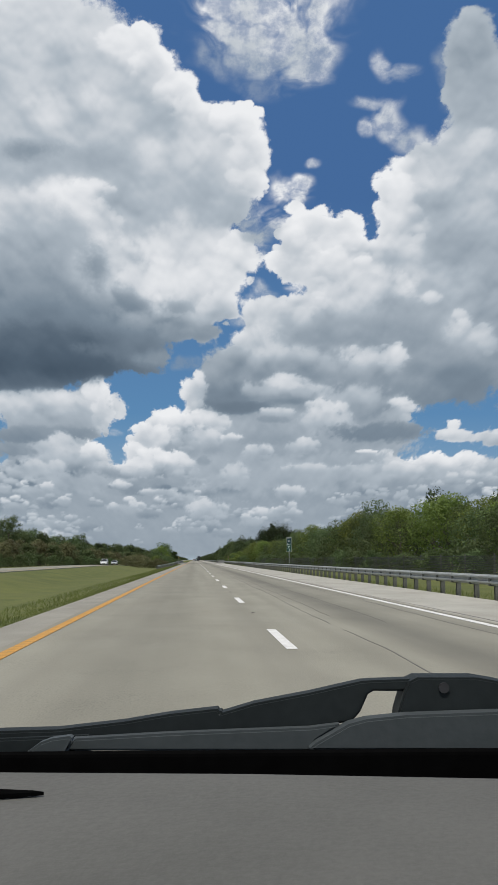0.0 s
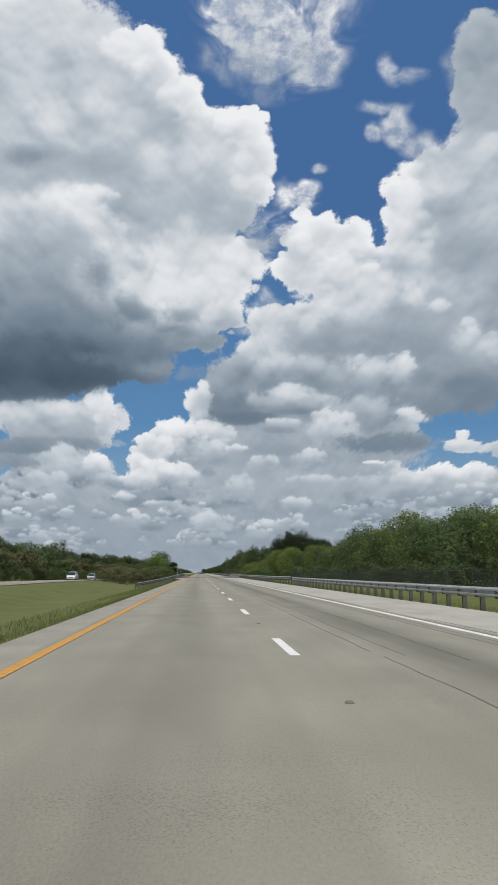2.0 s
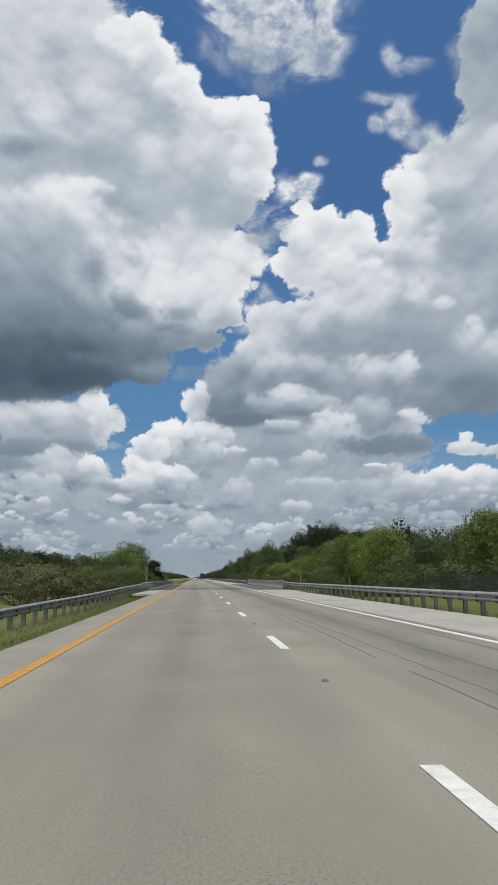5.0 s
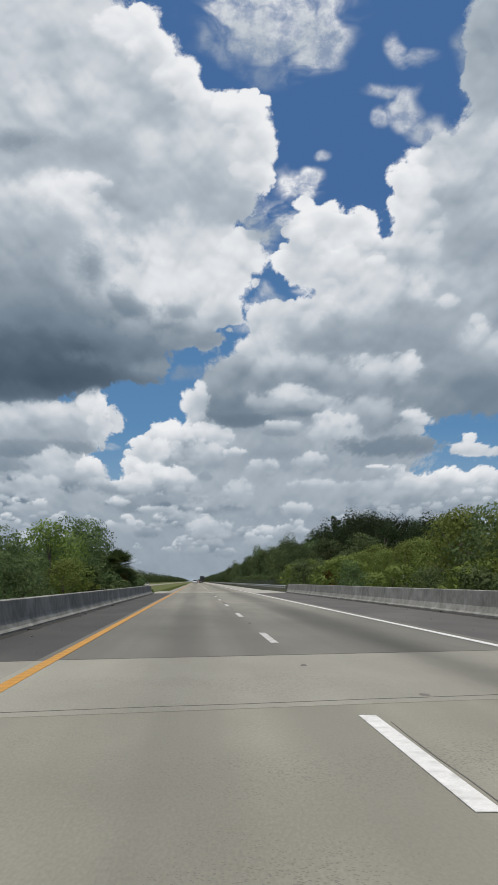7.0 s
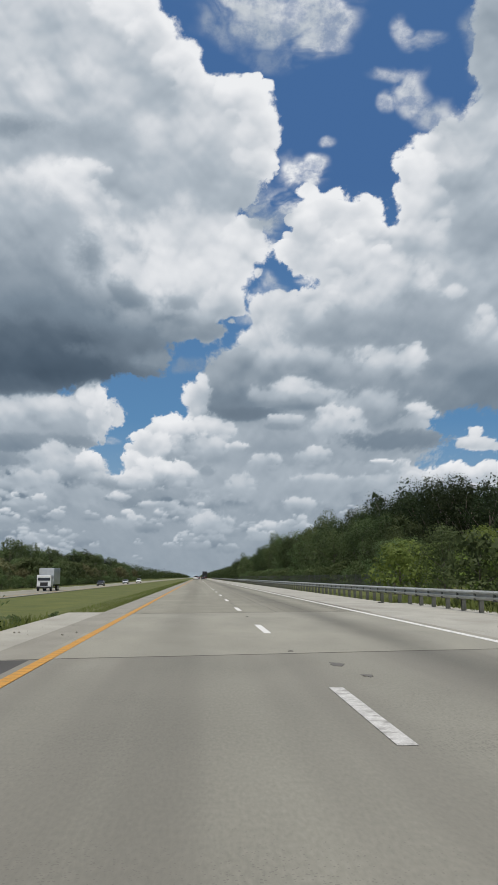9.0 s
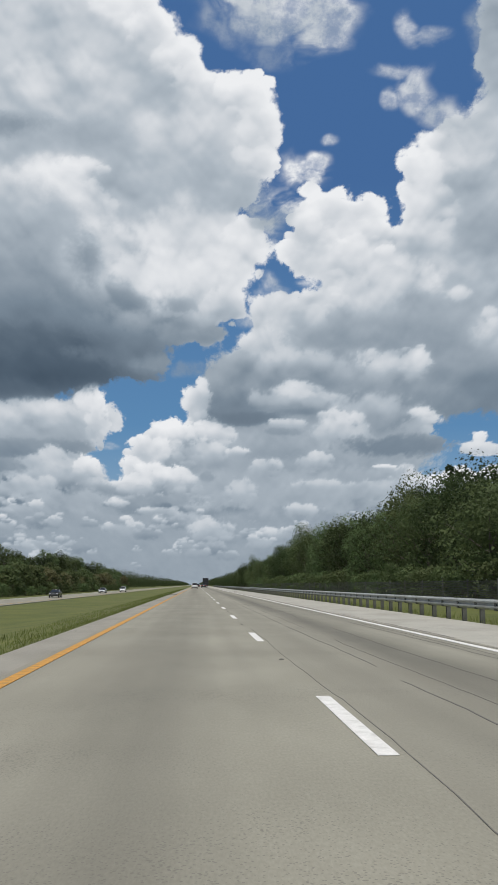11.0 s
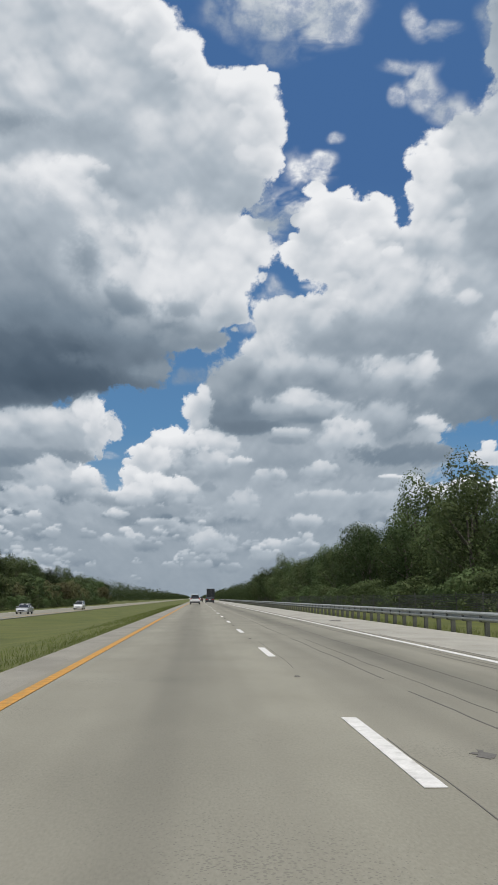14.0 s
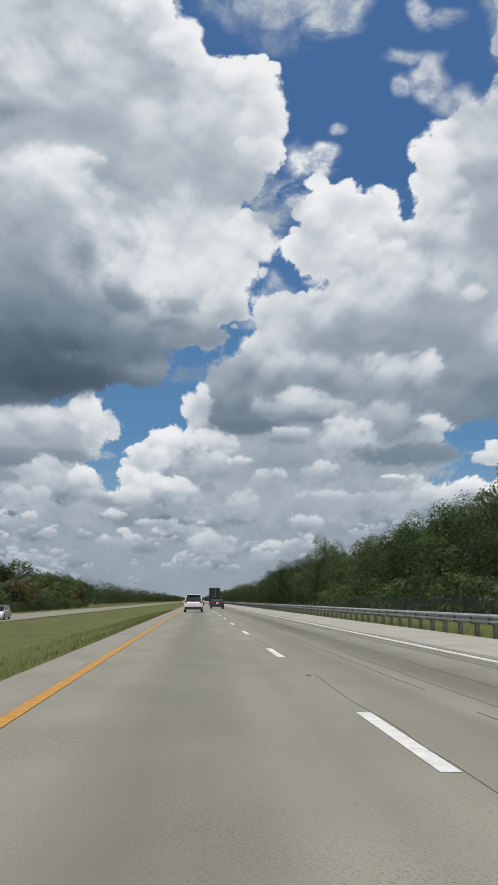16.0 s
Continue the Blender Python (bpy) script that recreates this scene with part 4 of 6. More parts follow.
    bm.free()
    stud.materials.append(CRACK)
    for i in range(-3, 110):
        y = DASH_START + 12.192 * i
        ob = part("lane_dash", worn if BRIDGE_A - 4 < y < BRIDGE_B else fresh, None, r)
        ob.location = (LINE_M, y, 0)
        ob = part("road_stud", stud, None, r)
        ob.location = (LINE_M, y + 6.1, 0)
    # the other carriageway, beyond the median
    w = tagged(new("west_road"), "pale asphalt opposite carriageway beyond the grass median", "road", kind="structure")
    ys = [-700, -200] + [20 * i for i in range(0, 45)] + [1200, 2000, 3000, FAR]
    for name, x0, x1, mat, dz in (("carriageway", -30.4, -21.3, ASPHALT, 0.0), ("edge_line", -22.7, -22.55, YELLOW, 0.012), ("edge_line", -30.0, -29.85, WHITE, 0.012)):
        verts, faces = [], []
        for y in ys:
            z = west_road_height(y) + dz
            verts += [(x0, y, z), (x1, y, z), (x1, y, z - 0.15), (x0, y, z - 0.15)] if not dz else [(x0, y, z), (x1, y, z), (x1, y, z - 0.006), (x0, y, z - 0.006)]
        for i in range(len(ys) - 1):
            for j in range(4):
                a, b = i * 4 + j, i * 4 + (j + 1) % 4
                faces.append((a + 4, b + 4, b, a))
        part(name, grid_mesh(name, verts, faces, mat), mat, w)


DASH_START = 14.71 - 1.6
ground()
road()

# ---- bridge parapets ----
PARAPET = [(-0.02, -0.25), (-0.02, 0.08), (0.05, 0.14), (0.13, 0.33), (0.17, 0.82), (0.2, 0.84), (0.36, 0.84), (0.38, 0.82), (0.38, -0.25)]


grit = random.Random(31)


def parapet(x, y0, y1, side, label):
    prof = [(side * u, w * (1.02 if side > 0 else 0.88)) for u, w in PARAPET]
    t = empty("bridge_parapet", (x, y0, 0), label=label, category="barrier", group="bridge parapets", kind="structure")
    n = 7
    seg = (y1 - y0) / n
    for i in range(n):                                   # cast in lengths with open joints
        a, b = i * seg + 0.01, (i + 1) * seg - 0.01
        me = sweep("barrier_length", prof, [(0, a, 0), (0, b, 0)], CONCRETE)
        part("barrier_length", me, CONCRETE, t)
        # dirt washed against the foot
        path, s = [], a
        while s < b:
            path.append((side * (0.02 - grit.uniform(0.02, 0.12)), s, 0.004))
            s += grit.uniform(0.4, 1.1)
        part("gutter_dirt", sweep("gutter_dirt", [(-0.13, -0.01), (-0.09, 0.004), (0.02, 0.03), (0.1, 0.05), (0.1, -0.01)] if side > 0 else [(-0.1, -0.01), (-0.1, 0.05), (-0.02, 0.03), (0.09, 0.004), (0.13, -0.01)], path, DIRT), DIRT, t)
    return t


parapet(9.5, 274.0, 341.0, 1, "weathered concrete bridge parapet with black streaks and stains")
parapet(-3.8, 262.0, 334.4, -1, "grey concrete median parapet of the bridge, streaked white")

# ---- guard rails ----
W_BEAM = [(0.0, -0.155), (0.045, -0.12), (0.08, -0.10), (0.08, -0.06), (0.015, -0.02), (0.015, 0.02), (0.08, 0.06), (0.08, 0.10), (0.045, 0.12), (0.0, 0.155),
          (-0.006, 0.155), (0.038, 0.115), (0.072, 0.095), (0.072, 0.065), (0.007, 0.02), (0.007, -0.02), (0.072, -0.065), (0.072, -0.095), (0.038, -0.115), (-0.006, -0.155)]
THRIE = [(0.0, -0.25), (0.075, -0.22), (0.075, -0.18), (0.015, -0.13), (0.015, -0.1), (0.075, -0.05), (0.075, 0.05), (0.015, 0.1), (0.015, 0.13), (0.075, 0.18), (0.075, 0.22), (0.0, 0.25),
         (-0.006, 0.25), (0.067, 0.215), (0.067, 0.185), (0.007, 0.13), (0.007, 0.1), (0.067, 0.05), (0.067, -0.05), (0.007, -0.1), (0.007, -0.13), (0.067, -0.185), (0.067, -0.215), (-0.006, -0.25)]


def rail_post_mesh():
    bm = bmesh.new()
    box(bm, (0.012, 0.1, 1.25), (0, 0, -0.2), bevel=0)
    box(bm, (0.15, 0.012, 1.25), (0.0, 0.05, -0.2))
    box(bm, (0.15, 0.012, 1.25), (0.0, -0.05, -0.2))
    box(bm, (0.19, 0.14, 0.30), (-0.14, 0, 0.27), bevel=0.01)
    me = bpy.data.meshes.new("post")
    bm.to_mesh(me)
    bm.free()
    me.materials.append(POST)
    return me


RAIL_POST = rail_post_mesh()


def guard_rail(path, toward, label, thrie_from=None, thrie_last=True):
    """W-beam on posts 1.905 m apart. path: (x, y, height of the beam's middle); toward: -1 faces west, +1 east."""
    t = empty("guard_rail", (path[0][0], path[0][1], 0), label=label, category="guard rail", group="guard rails", kind="structure")
    o = Vector((path[0][0], path[0][1], 0))
    def at(y):
        for (xa, ya, za), (xb, yb, zb) in zip(path, path[1:]):
            if y <= yb:
                break
        k = (y - ya) / (yb - ya)
        return Vector((xa + (xb - xa) * k, y, za + (zb - za) * k)) - o
    y0, y1 = path[0][1], path[-1][1]
    prof = [(toward * u, w) for u, w in W_BEAM]
    y = y0
    while y < y1 - 0.1:                                   # beams 7.62 m long, lapped
        e = min(y + 7.62, y1)
        thrie = thrie_from is not None and (y >= thrie_from - 0.1 if thrie_last else y < thrie_from)
        pr = [(toward * u, w) for u, w in THRIE] if thrie else prof
        lap = 0.004 * (int((y - y0) / 7.62) % 2)
        me = sweep("beam", [(u + toward * lap, w) for u, w in pr], [tuple(at(y)), tuple(at((y + e) / 2)), tuple(at(min(e + 0.3, y1)))], STEEL)
        part("beam", me, STEEL, t)
        y = e
    y, rng = y0 + 0.4, random.Random(int(y0) + 7)
    while y < y1:
        p = at(y)
        ob = part("post", RAIL_POST, None, t)
        ob.matrix_basis = pose(p.x - toward * 0.17, p.y, p.z - 0.3, rng.uniform(-1, 1), rng.uniform(-1.2, 1.2), 0 if toward < 0 else 180)
        y += 1.905
    return t


BEAM = 0.56
guard_rail([(9.25, -30, BEAM), (9.25, 142, BEAM), (9.45, 157.6, BEAM)], -1, "galvanised steel guard rail on posts along the shoulder")
guard_rail([(10.6, 170, BEAM), (9.6, 184, BEAM), (9.45, 262, BEAM), (9.5, 274.2, 0.59)], -1, "guard rail with flared end leading to the bridge", 264)
guard_rail([(9.5, 341, 0.58), (9.35, 365, BEAM), (9.3, 900, BEAM)], -1, "long galvanised guard rail along the shoulder beside the woods")
guard_rail([(-7.0, 177, -0.2), (-6.4, 192, -0.1), (-5.2, 225, 0.2), (-4.6, 250, 0.46), (-3.85, 262.2, 0.54)], 1, "rusty guard rail in the grass median leading to the bridge", 248)


# ---- plants ----
def leaf_cloud(rs, lobes, count, size, flat=0.35):
    """Leaf clumps on and in rounded lobes (x, y, z, rx, ry, rz): arrays of corners, three a leaf."""
    vol = np.array([l[3] * l[4] + l[4] * l[5] + l[3] * l[5] for l in lobes])
    high = np.array([l[2] + l[5] for l in lobes])
    vol = vol * (0.55 + 0.9 * (high / high.max()) ** 2)        # crowns are thickest at the light
    pick = rs.choice(len(lobes), count, p=vol / vol.sum())
    L = np.array(lobes)[pick]
    d = rs.normal(size=(count, 3))
    d /= np.linalg.norm(d, axis=1, keepdims=True)
    r = rs.uniform(0.5, 1.0, count) ** 0.5 + (rs.rand(count) < 0.02) * rs.uniform(0, 0.09, count)
    c = L[:, :3] + d * L[:, 3:] * r[:, None]
    nrm = d + rs.normal(scale=0.6, size=(count, 3)) + np.array([0, 0, flat])
    nrm *= np.sign((nrm * d).sum(1))[:, None]
    nrm /= np.linalg.norm(nrm, axis=1, keepdims=True)
    a = np.cross(nrm, rs.normal(size=(count, 3)))
    a /= np.linalg.norm(a, axis=1, keepdims=True)
    b = np.cross(nrm, a)
    s = size * rs.uniform(0.55, 1.4, count)[:, None]
    bend = nrm * s * rs.uniform(-0.25, 0.1, count)[:, None]
    soft = d * 0.75 + nrm * 0.55 + np.array([0, 0, 0.2])
    soft /= np.linalg.norm(soft, axis=1, keepdims=True)
    return np.stack([c - a * s * 1.1, c - b * s * 0.55 + a * s * 0.35 + bend, c + b * s * 0.75 + a * s * 0.6], 1), np.repeat(soft, 3, 0)


def leaf_mesh(name, corners, mat, floor=None):
    """Leaves as one mesh; given with normals, they shade softly as a mass."""
    corners, soft = corners if isinstance(corners, tuple) else (corners, None)
    v = corners.reshape(-1, 3).copy()
    if floor is not None:
        v[:, 2] = np.maximum(v[:, 2], floor + 0.02 * np.abs(v[:, 0] % 1))
    k = corners.shape[1]
    n = len(v) // k
    me = bpy.data.meshes.new(name)
    me.vertices.add(len(v))
    me.vertices.foreach_set("co", v.reshape(-1).astype(np.float32))
    me.loops.add(len(v))
    me.loops.foreach_set("vertex_index", np.arange(len(v), dtype=np.int32))
    me.polygons.add(n)
    me.polygons.foreach_set("loop_start", np.arange(0, k * n, k, dtype=np.int32))
    me.polygons.foreach_set("loop_total", np.full(n, k, dtype=np.int32))
    me.update()
    if soft is not None:
        me.polygons.foreach_set("use_smooth", np.ones(n, dtype=bool))
        me.normals_split_custom_set_from_vertices(soft.tolist())
    me.materials.append(mat)
    return me


def tree(name, seed, height, width, leaves, mat, size, low=0.1, label="", lobes=13, pine=False, fill=(5, 1.45), bell=(0.28, 0.62)):
    """Tapered trunk, forking limbs and a ragged crown of leaf clumps."""
    rs = np.random.RandomState(seed)
    t = empty(name, label=label, category="tree", group="roadside trees")
    bm = bmesh.new()
    top = height * (0.92 if pine else 0.7)
    lean = rs.uniform(-0.05, 0.05, 2) * height
    rod(bm, (0, 0, -0.3), (lean[0] * 0.5, lean[1] * 0.5, top * 0.55), 0.022 * height, 0.014 * height, 7)
    rod(bm, (lean[0] * 0.5, lean[1] * 0.5, top * 0.55), (lean[0], lean[1], top), 0.014 * height, 0.004 * height, 6)
    spots = []
    for i in range(lobes):
        k = i / (lobes - 1)
        if pine:
            h = height * (low + (0.97 - low) * k)
            reach = width * 0.5 * (1.0 - 0.75 * k) * rs.uniform(0.5, 1.0)
            sz = (width * 0.26 * (1.1 - 0.6 * k), width * 0.26 * (1.1 - 0.6 * k), height * 0.05)
        else:
            h = height * (low + (0.84 - low) * (0.15 + 0.85 * k ** 0.8)) * rs.uniform(0.92, 1.06)
            reach = width * 0.34 * math.sin(math.pi * min(bell[0] + bell[1] * k, 0.93)) * rs.uniform(0.4, 1.25)
            q = rs.uniform(0.7, 1.25)
            sz = (width * 0.215 * q, width * 0.215 * q, height * 0.135 * q)
        an = i * 2.4 + rs.uniform(-0.5, 0.5)
        p = (lean[0] * k + reach * math.cos(an), lean[1] * k + reach * math.sin(an), h)
        spots.append((*p, *sz))
        if i % 2 == 0:
            rod(bm, (lean[0] * k * 0.5, lean[1] * k * 0.5, max(h * 0.62, 0.3)), p, 0.007 * height, 0.002 * height, 5)
    part("trunk", bm, BARK, t)
    inner = leaf_cloud(rs, [(a, b, c, d * 0.76, e * 0.76, f * 0.76) for a, b, c, d, e, f in spots], leaves // fill[0], size * fill[1])
    outer = leaf_cloud(rs, spots, leaves, size)
    both = (np.concatenate([inner[0], outer[0]]), np.concatenate([inner[1], outer[1]]))
    part("crown", leaf_mesh("crown", both, mat, 0.02), mat, t)
    return t


def palm(seed, height, label, withered=False):
    """Cabbage palm: booted trunk and a round head of fan leaves; withered: most of the fronds dry and brown."""
    rs = np.random.RandomState(seed)
    t = empty("palm_tree", label=label, category="palm tree", group="cabbage palms")
    bm = bmesh.new()
    for i in range(10):
        z0, z1 = height * 0.62 * i / 10 - 0.3, height * 0.62 * (i + 1) / 10 - 0.28
        rod(bm, (0, 0, z0), (0, 0, z1), 0.2, 0.17, 9)
    part("trunk", bm, BARK, t)
    c = Vector((0, 0, height * 0.64))
    quads, dry = [], []
    for i in range(170):
        az, el = rs.uniform(0, 6.283), rs.uniform(-1.25, 1.45)
        way = Vector((math.cos(az) * math.cos(el), math.sin(az) * math.cos(el), math.sin(el)))
        side = way.cross(Vector((0, 0, 1))).normalized() if abs(way.z) < 0.98 else Vector((1, 0, 0))
        up = side.cross(way)
        hub = c + way * height * rs.uniform(0.08, 0.17)
        into = dry if (withered and rs.rand() < 0.75) or (el < -0.72 and rs.rand() < 0.5) else quads
        into.append([c - side * 0.02, c + side * 0.02, hub + side * 0.02, hub - side * 0.02])
        for j in range(13):
            f = (j - 6) / 6 * 1.35
            ln = height * 0.23 * (1 - 0.25 * abs(f)) * rs.uniform(0.85, 1.15)
            tip = hub + (way * math.cos(f) + side * math.sin(f)) * ln + up * rs.uniform(-0.06, 0.06) - Vector((0, 0, 0.22 * ln))
            mid = hub + (tip - hub) * 0.55 + Vector((0, 0, 0.05))
            w = (side * math.cos(f) - way * math.sin(f)) * 0.042
            into.append([hub, mid - w, tip, mid + w])
    if quads:
        part("crown", leaf_mesh("crown", np.array([[tuple(p) for p in q] for q in quads]), LEAF_PALM), LEAF_PALM, t)
    part("dead_leaves", leaf_mesh("dead_leaves", np.array([[tuple(p) for p in q] for q in dry]), LEAF_DRY), LEAF_DRY, t, "hanging brown dead fronds")
    return t


class Planter:
    """Sets copies of a few grown trees along the road; the first use places the grown tree itself."""
    def __init__(self, grown):
        self.grown, self.used = grown, set()

    def put(self, k, x, y, scale, turn):
        ob = self.grown[k % len(self.grown)]
        z = ground_height(x, y)
        m = pose(x, y, z, 0, 0, turn)
        if ob.name in self.used:
            ob2 = copy_thing(ob, m)
        else:
            self.used.add(ob.name)
            ob.matrix_basis = m
            ob2 = ob
        ob2.scale = (scale, scale, scale * (0.92 + 0.16 * ((turn * 7) % 1)))
        return ob2


SCRUB = [tree("scrub_tree", 100 + i, h, w, 3600, m, 0.09, 0.04, l, 19) for i, (h, w, m, l) in enumerate((
    (6.2, 6.4, LEAF_SCRUB, "dense green scrub tree with leaves to the ground"), (5.4, 6.6, LEAF_SCRUB, "broad low scrub tree on the verge"),
    (6.8, 5.6, LEAF_BRIGHT, "bright green willow scrub behind the guard rail"), (6.0, 6.0, LEAF_SCRUB, "tangled scrub tree at the edge of the woods")))]
BUSH = [tree("bush", 140 + i, h, w, 1200, m, 0.108, 0.02, l, 12) for i, (h, w, m, l) in enumerate((
    (3.6, 4.6, LEAF_BRIGHT, "bright yellow-green bush by the creek"), (3.0, 4.2, LEAF_SCRUB, "rounded dark green bush by the creek"), (3.2, 4.6, LEAF_DULL, "dull olive-brown bush between the carriageways")))]
BROAD = [tree("oak_tree", 200 + i, h, w, 5000, LEAF_DARK if i % 3 else LEAF_SCRUB, 0.116, 0.1, l, 24, fill=(4, 1.6), bell=(0.2, 0.58)) for i, (h, w, l) in enumerate((
    (11.5, 8.0, "tall green broadleaf tree at the edge of the woods"), (12.5, 7.5, "leafy dark green tree with a ragged crown"), (10.5, 8.5, "wide dark green broadleaf tree in the woods"), (13.5, 7.0, "slender broadleaf tree rising over the woods")))]
# cloud shade over the back woods is put into this near-black leaf colour
TALL = [tree("cypress_tree", 300 + i, h, w, 2700, LEAF_PINE_SHADED, 0.185, 0.10, l, 26, fill=(2, 1.7), bell=(0.2, 0.58)) for i, (h, w, l) in enumerate((
    (20, 11, "very tall dark tree in the woods behind"), (19, 10, "tall dark cypress tree in the woods behind"), (21, 12, "tall dark broadleaf tree in the back woods")))]
FAR_SCRUB = [tree("scrub_tree", 160 + i, h, w, 1100, m, 0.2, 0.03, l, 19, fill=(3, 1.7)) for i, (h, w, m, l) in enumerate((
    (6.2, 6.6, LEAF_SCRUB, "green scrub tree beyond the opposite carriageway"), (5.8, 6.2, LEAF_DULL, "olive green scrub tree beyond the opposite carriageway")))]
FAR_BROAD = [tree("oak_tree", 240 + i, h, w, 1700, LEAF_DARK if i == 1 else LEAF_SCRUB, 0.18, 0.03, l, 22, fill=(3, 1.8), bell=(0.2, 0.6)) for i, (h, w, l) in enumerate((
    (11.5, 8.0, "dark green broadleaf tree deep in the woods"), (12.5, 7.5, "ragged broadleaf tree deep in the woods"), (13.5, 7.5, "slender broadleaf tree deep in the woods")))]
PINE = [tree("pine_tree", 350 + i, 22, 7, 2400, LEAF_PINE_SHADED, 0.26, 0.3, "tall slash pine with layered dark branches", 15, True) for i in range(2)]
plant = random.Random(3)
scrub, broad, tall, pine, bush, far_scrub, far_broad = Planter(SCRUB), Planter(BROAD), Planter(TALL), Planter(PINE), Planter(BUSH), Planter(FAR_SCRUB), Planter(FAR_BROAD)


FRONT = [(0, 6.2), (60, 6.5), (100, 7.8), (125, 8.8), (150, 7.4), (180, 7.6), (200, 7.8), (226, 6.8), (270, 7), (311, 8.6), (335, 6.5), (370, 5.2), (402, 5.2), (430, 7.5), (478, 11.4), (488, 12.8), (502, 12.2), (513, 11.2), (533, 11.2), (556, 12.6), (572, 12.4), (590, 10.4), (606, 12.0), (626, 11.0), (645, 11.3), (662, 11.0), (700, 9.6), (800, 10)]


def front_height(y):
    """Height of the woods' front edge along the road, east side."""
    for (a, ha), (b, hb) in zip(FRONT, FRONT[1:]):
        if y <= b:
            return ha + (hb - ha) * (y - a) / (b - a)
    return 10.5


y = 36.0
while y < 860:
    h = front_height(y) * plant.uniform(0.82, 1.12)
    x = 22.5 + plant.uniform(-1.5, 2.5) + (1.5 if y < 300 else 0)
    if y < 420 or h < 9.5 and plant.random() < 0.2:
        scrub.put(2 if 285 < y < 415 and plant.random() < 0.75 else plant.randrange(4), x, y, h / 6.2, plant.uniform(0, 360))
    else:
        broad.put(plant.randrange(4), x + 1, y, h / 12.0, plant.uniform(0, 360))
    y += plant.uniform(3.0, 4.6)
y = 60.0
while y < 760:
    h = (front_height(y) + (0.8 if y < 340 or y > 440 else 0)) * plant.uniform(0.85, 1.15)
    far_broad.put(plant.randrange(3), 31 + plant.uniform(-2.5, 3), y, h / 12.0, plant.uniform(0, 360))
    y += plant.uniform(8, 11)
y = 120.0
while y < 900:                                            # tall woods behind
    h = (10.5 + 4.6 * ease(y, 385, 425) + 6.8 * ease(y, 430, 482) - 7.4 * ease(y, 545, 640)) * plant.uniform(0.85, 1.06)
    x = 47 + plant.uniform(-4, 7) - (0 if 400 < y < 640 else 4)
    if plant.random() < (0.05 if 390 < y < 620 else 0.18):
        pine.put(plant.randrange(2), x, y, h * 1.05 / 22, plant.uniform(0, 360))
    else:
        tall.put(plant.randrange(3), x, y, h / 20, plant.uniform(0, 360))
    y += plant.uniform(3.6, 5.5) if 410 < y < 570 else plant.uniform(7, 10)
for i in range(16):                                       # low bright scrub beside the bridge
    y = 292 + 7.2 * i + plant.uniform(-2, 2)
    (bush if i % 3 else scrub).put(plant.randrange(2), 15.5 + plant.uniform(-1.5, 3.5), y, plant.uniform(0.9, 1.25) * (1.1 if i % 3 else 0.75), plant.uniform(0, 360))
y = 52.0
while y < 292:                                            # low growth under the front trees
    bush.put(1, 20.4 + plant.uniform(-0.8, 1.2), y, plant.uniform(0.6, 1.05), plant.uniform(0, 360))
    y += plant.uniform(3.2, 5)
y = 425.0
while y < 720:                                            # undergrowth at the foot of the taller woods
    bush.put(1, 20.6 + plant.uniform(-0.7, 0.8), y, plant.uniform(0.9, 1.35), plant.uniform(0, 360))
    y += plant.uniform(3.6, 5)
# west: scrub beyond the far carriageway, then woods
y = 150.0
while y < 900:
    h = plant.uniform(5.2, 8.0) + 1.0 * ease(y, 500, 600)
    far_scrub.put(plant.randrange(2), -43 + plant.uniform(-4, 3), y, h / 6.2, plant.uniform(0, 360))
    y += plant.uniform(3.4, 5)
y = 200.0
while y < 1000:
    h = (12.4 + 3.6 * ease(y, 690, 770) - 4.0 * ease(y, 785, 825)) * plant.uniform(0.78, 1.06)
    kind, full = (far_broad, 12.0) if plant.random() < 0.85 else (tall, 20.0)
    kind.put(plant.randrange(12), -54 + plant.uniform(-5, 5), y, h / full, plant.uniform(0, 360))
    y += plant.uniform(3.6, 5.2)
y = 170.0
while y < 880:                                            # undergrowth before the western woods
    bush.put(1, -38.5 + plant.uniform(-1.5, 1.5), y, plant.uniform(0.7, 1.15), plant.uniform(0, 360))
    y += plant.uniform(4.5, 7)
# trees between the two bridges
for x, y, h in ((-9, 272, 3.2), (-12, 278, 3.6), (-8.5, 284, 3.4), (-14, 290, 4.2), (-9.5, 296, 3.8), (-11.5, 303, 4.2), (-11, 309, 3.8), (-13, 314, 4.6), (-9.8, 319, 4.2), (-11.8, 324, 4.8), (-13.5, 330, 5.4), (-11.6, 335, 5.6), (-9.7, 341, 4.6), (-11.2, 343, 6.2), (-13, 348, 6.2), (-14, 354, 5.4), (-17, 360, 6.0), (-13.5, 366, 4.6)):
    scrub.put(plant.randrange(4), x, y, (h + (3.4 if 312 < y < 348 and x < -10.4 else 1.5)) / 6.2, plant.uniform(0, 360))
for x, y, s in ((-14.5, 268, 1.0), (-17, 272, 1.15), (-19.5, 277, 1.1), (-16, 281, 1.3), (-12.5, 270, 0.9), (-10.6, 266, 0.9), (-18.6, 286, 1.3), (-8.4, 267, 0.7), (-20, 266, 0.8), (-15.5, 263, 0.7)):
    bush.put(2, x, y, s * 1.35, plant.uniform(0, 360))
for x, y, s in ((-7.9, 349, 0.75), (-8.8, 356, 0.9), (-7.2, 343, 0.9), (-6.0, 344, 0.85), (-8.4, 336, 1.3), (-6.9, 334, 1.0), (-6.2, 339, 0.9)):
    bush.put(1, x, y, s, plant.uniform(0, 360))
P1 = palm(7, 5.9, "cabbage palm with a round fan-leaved head beside the bridge")
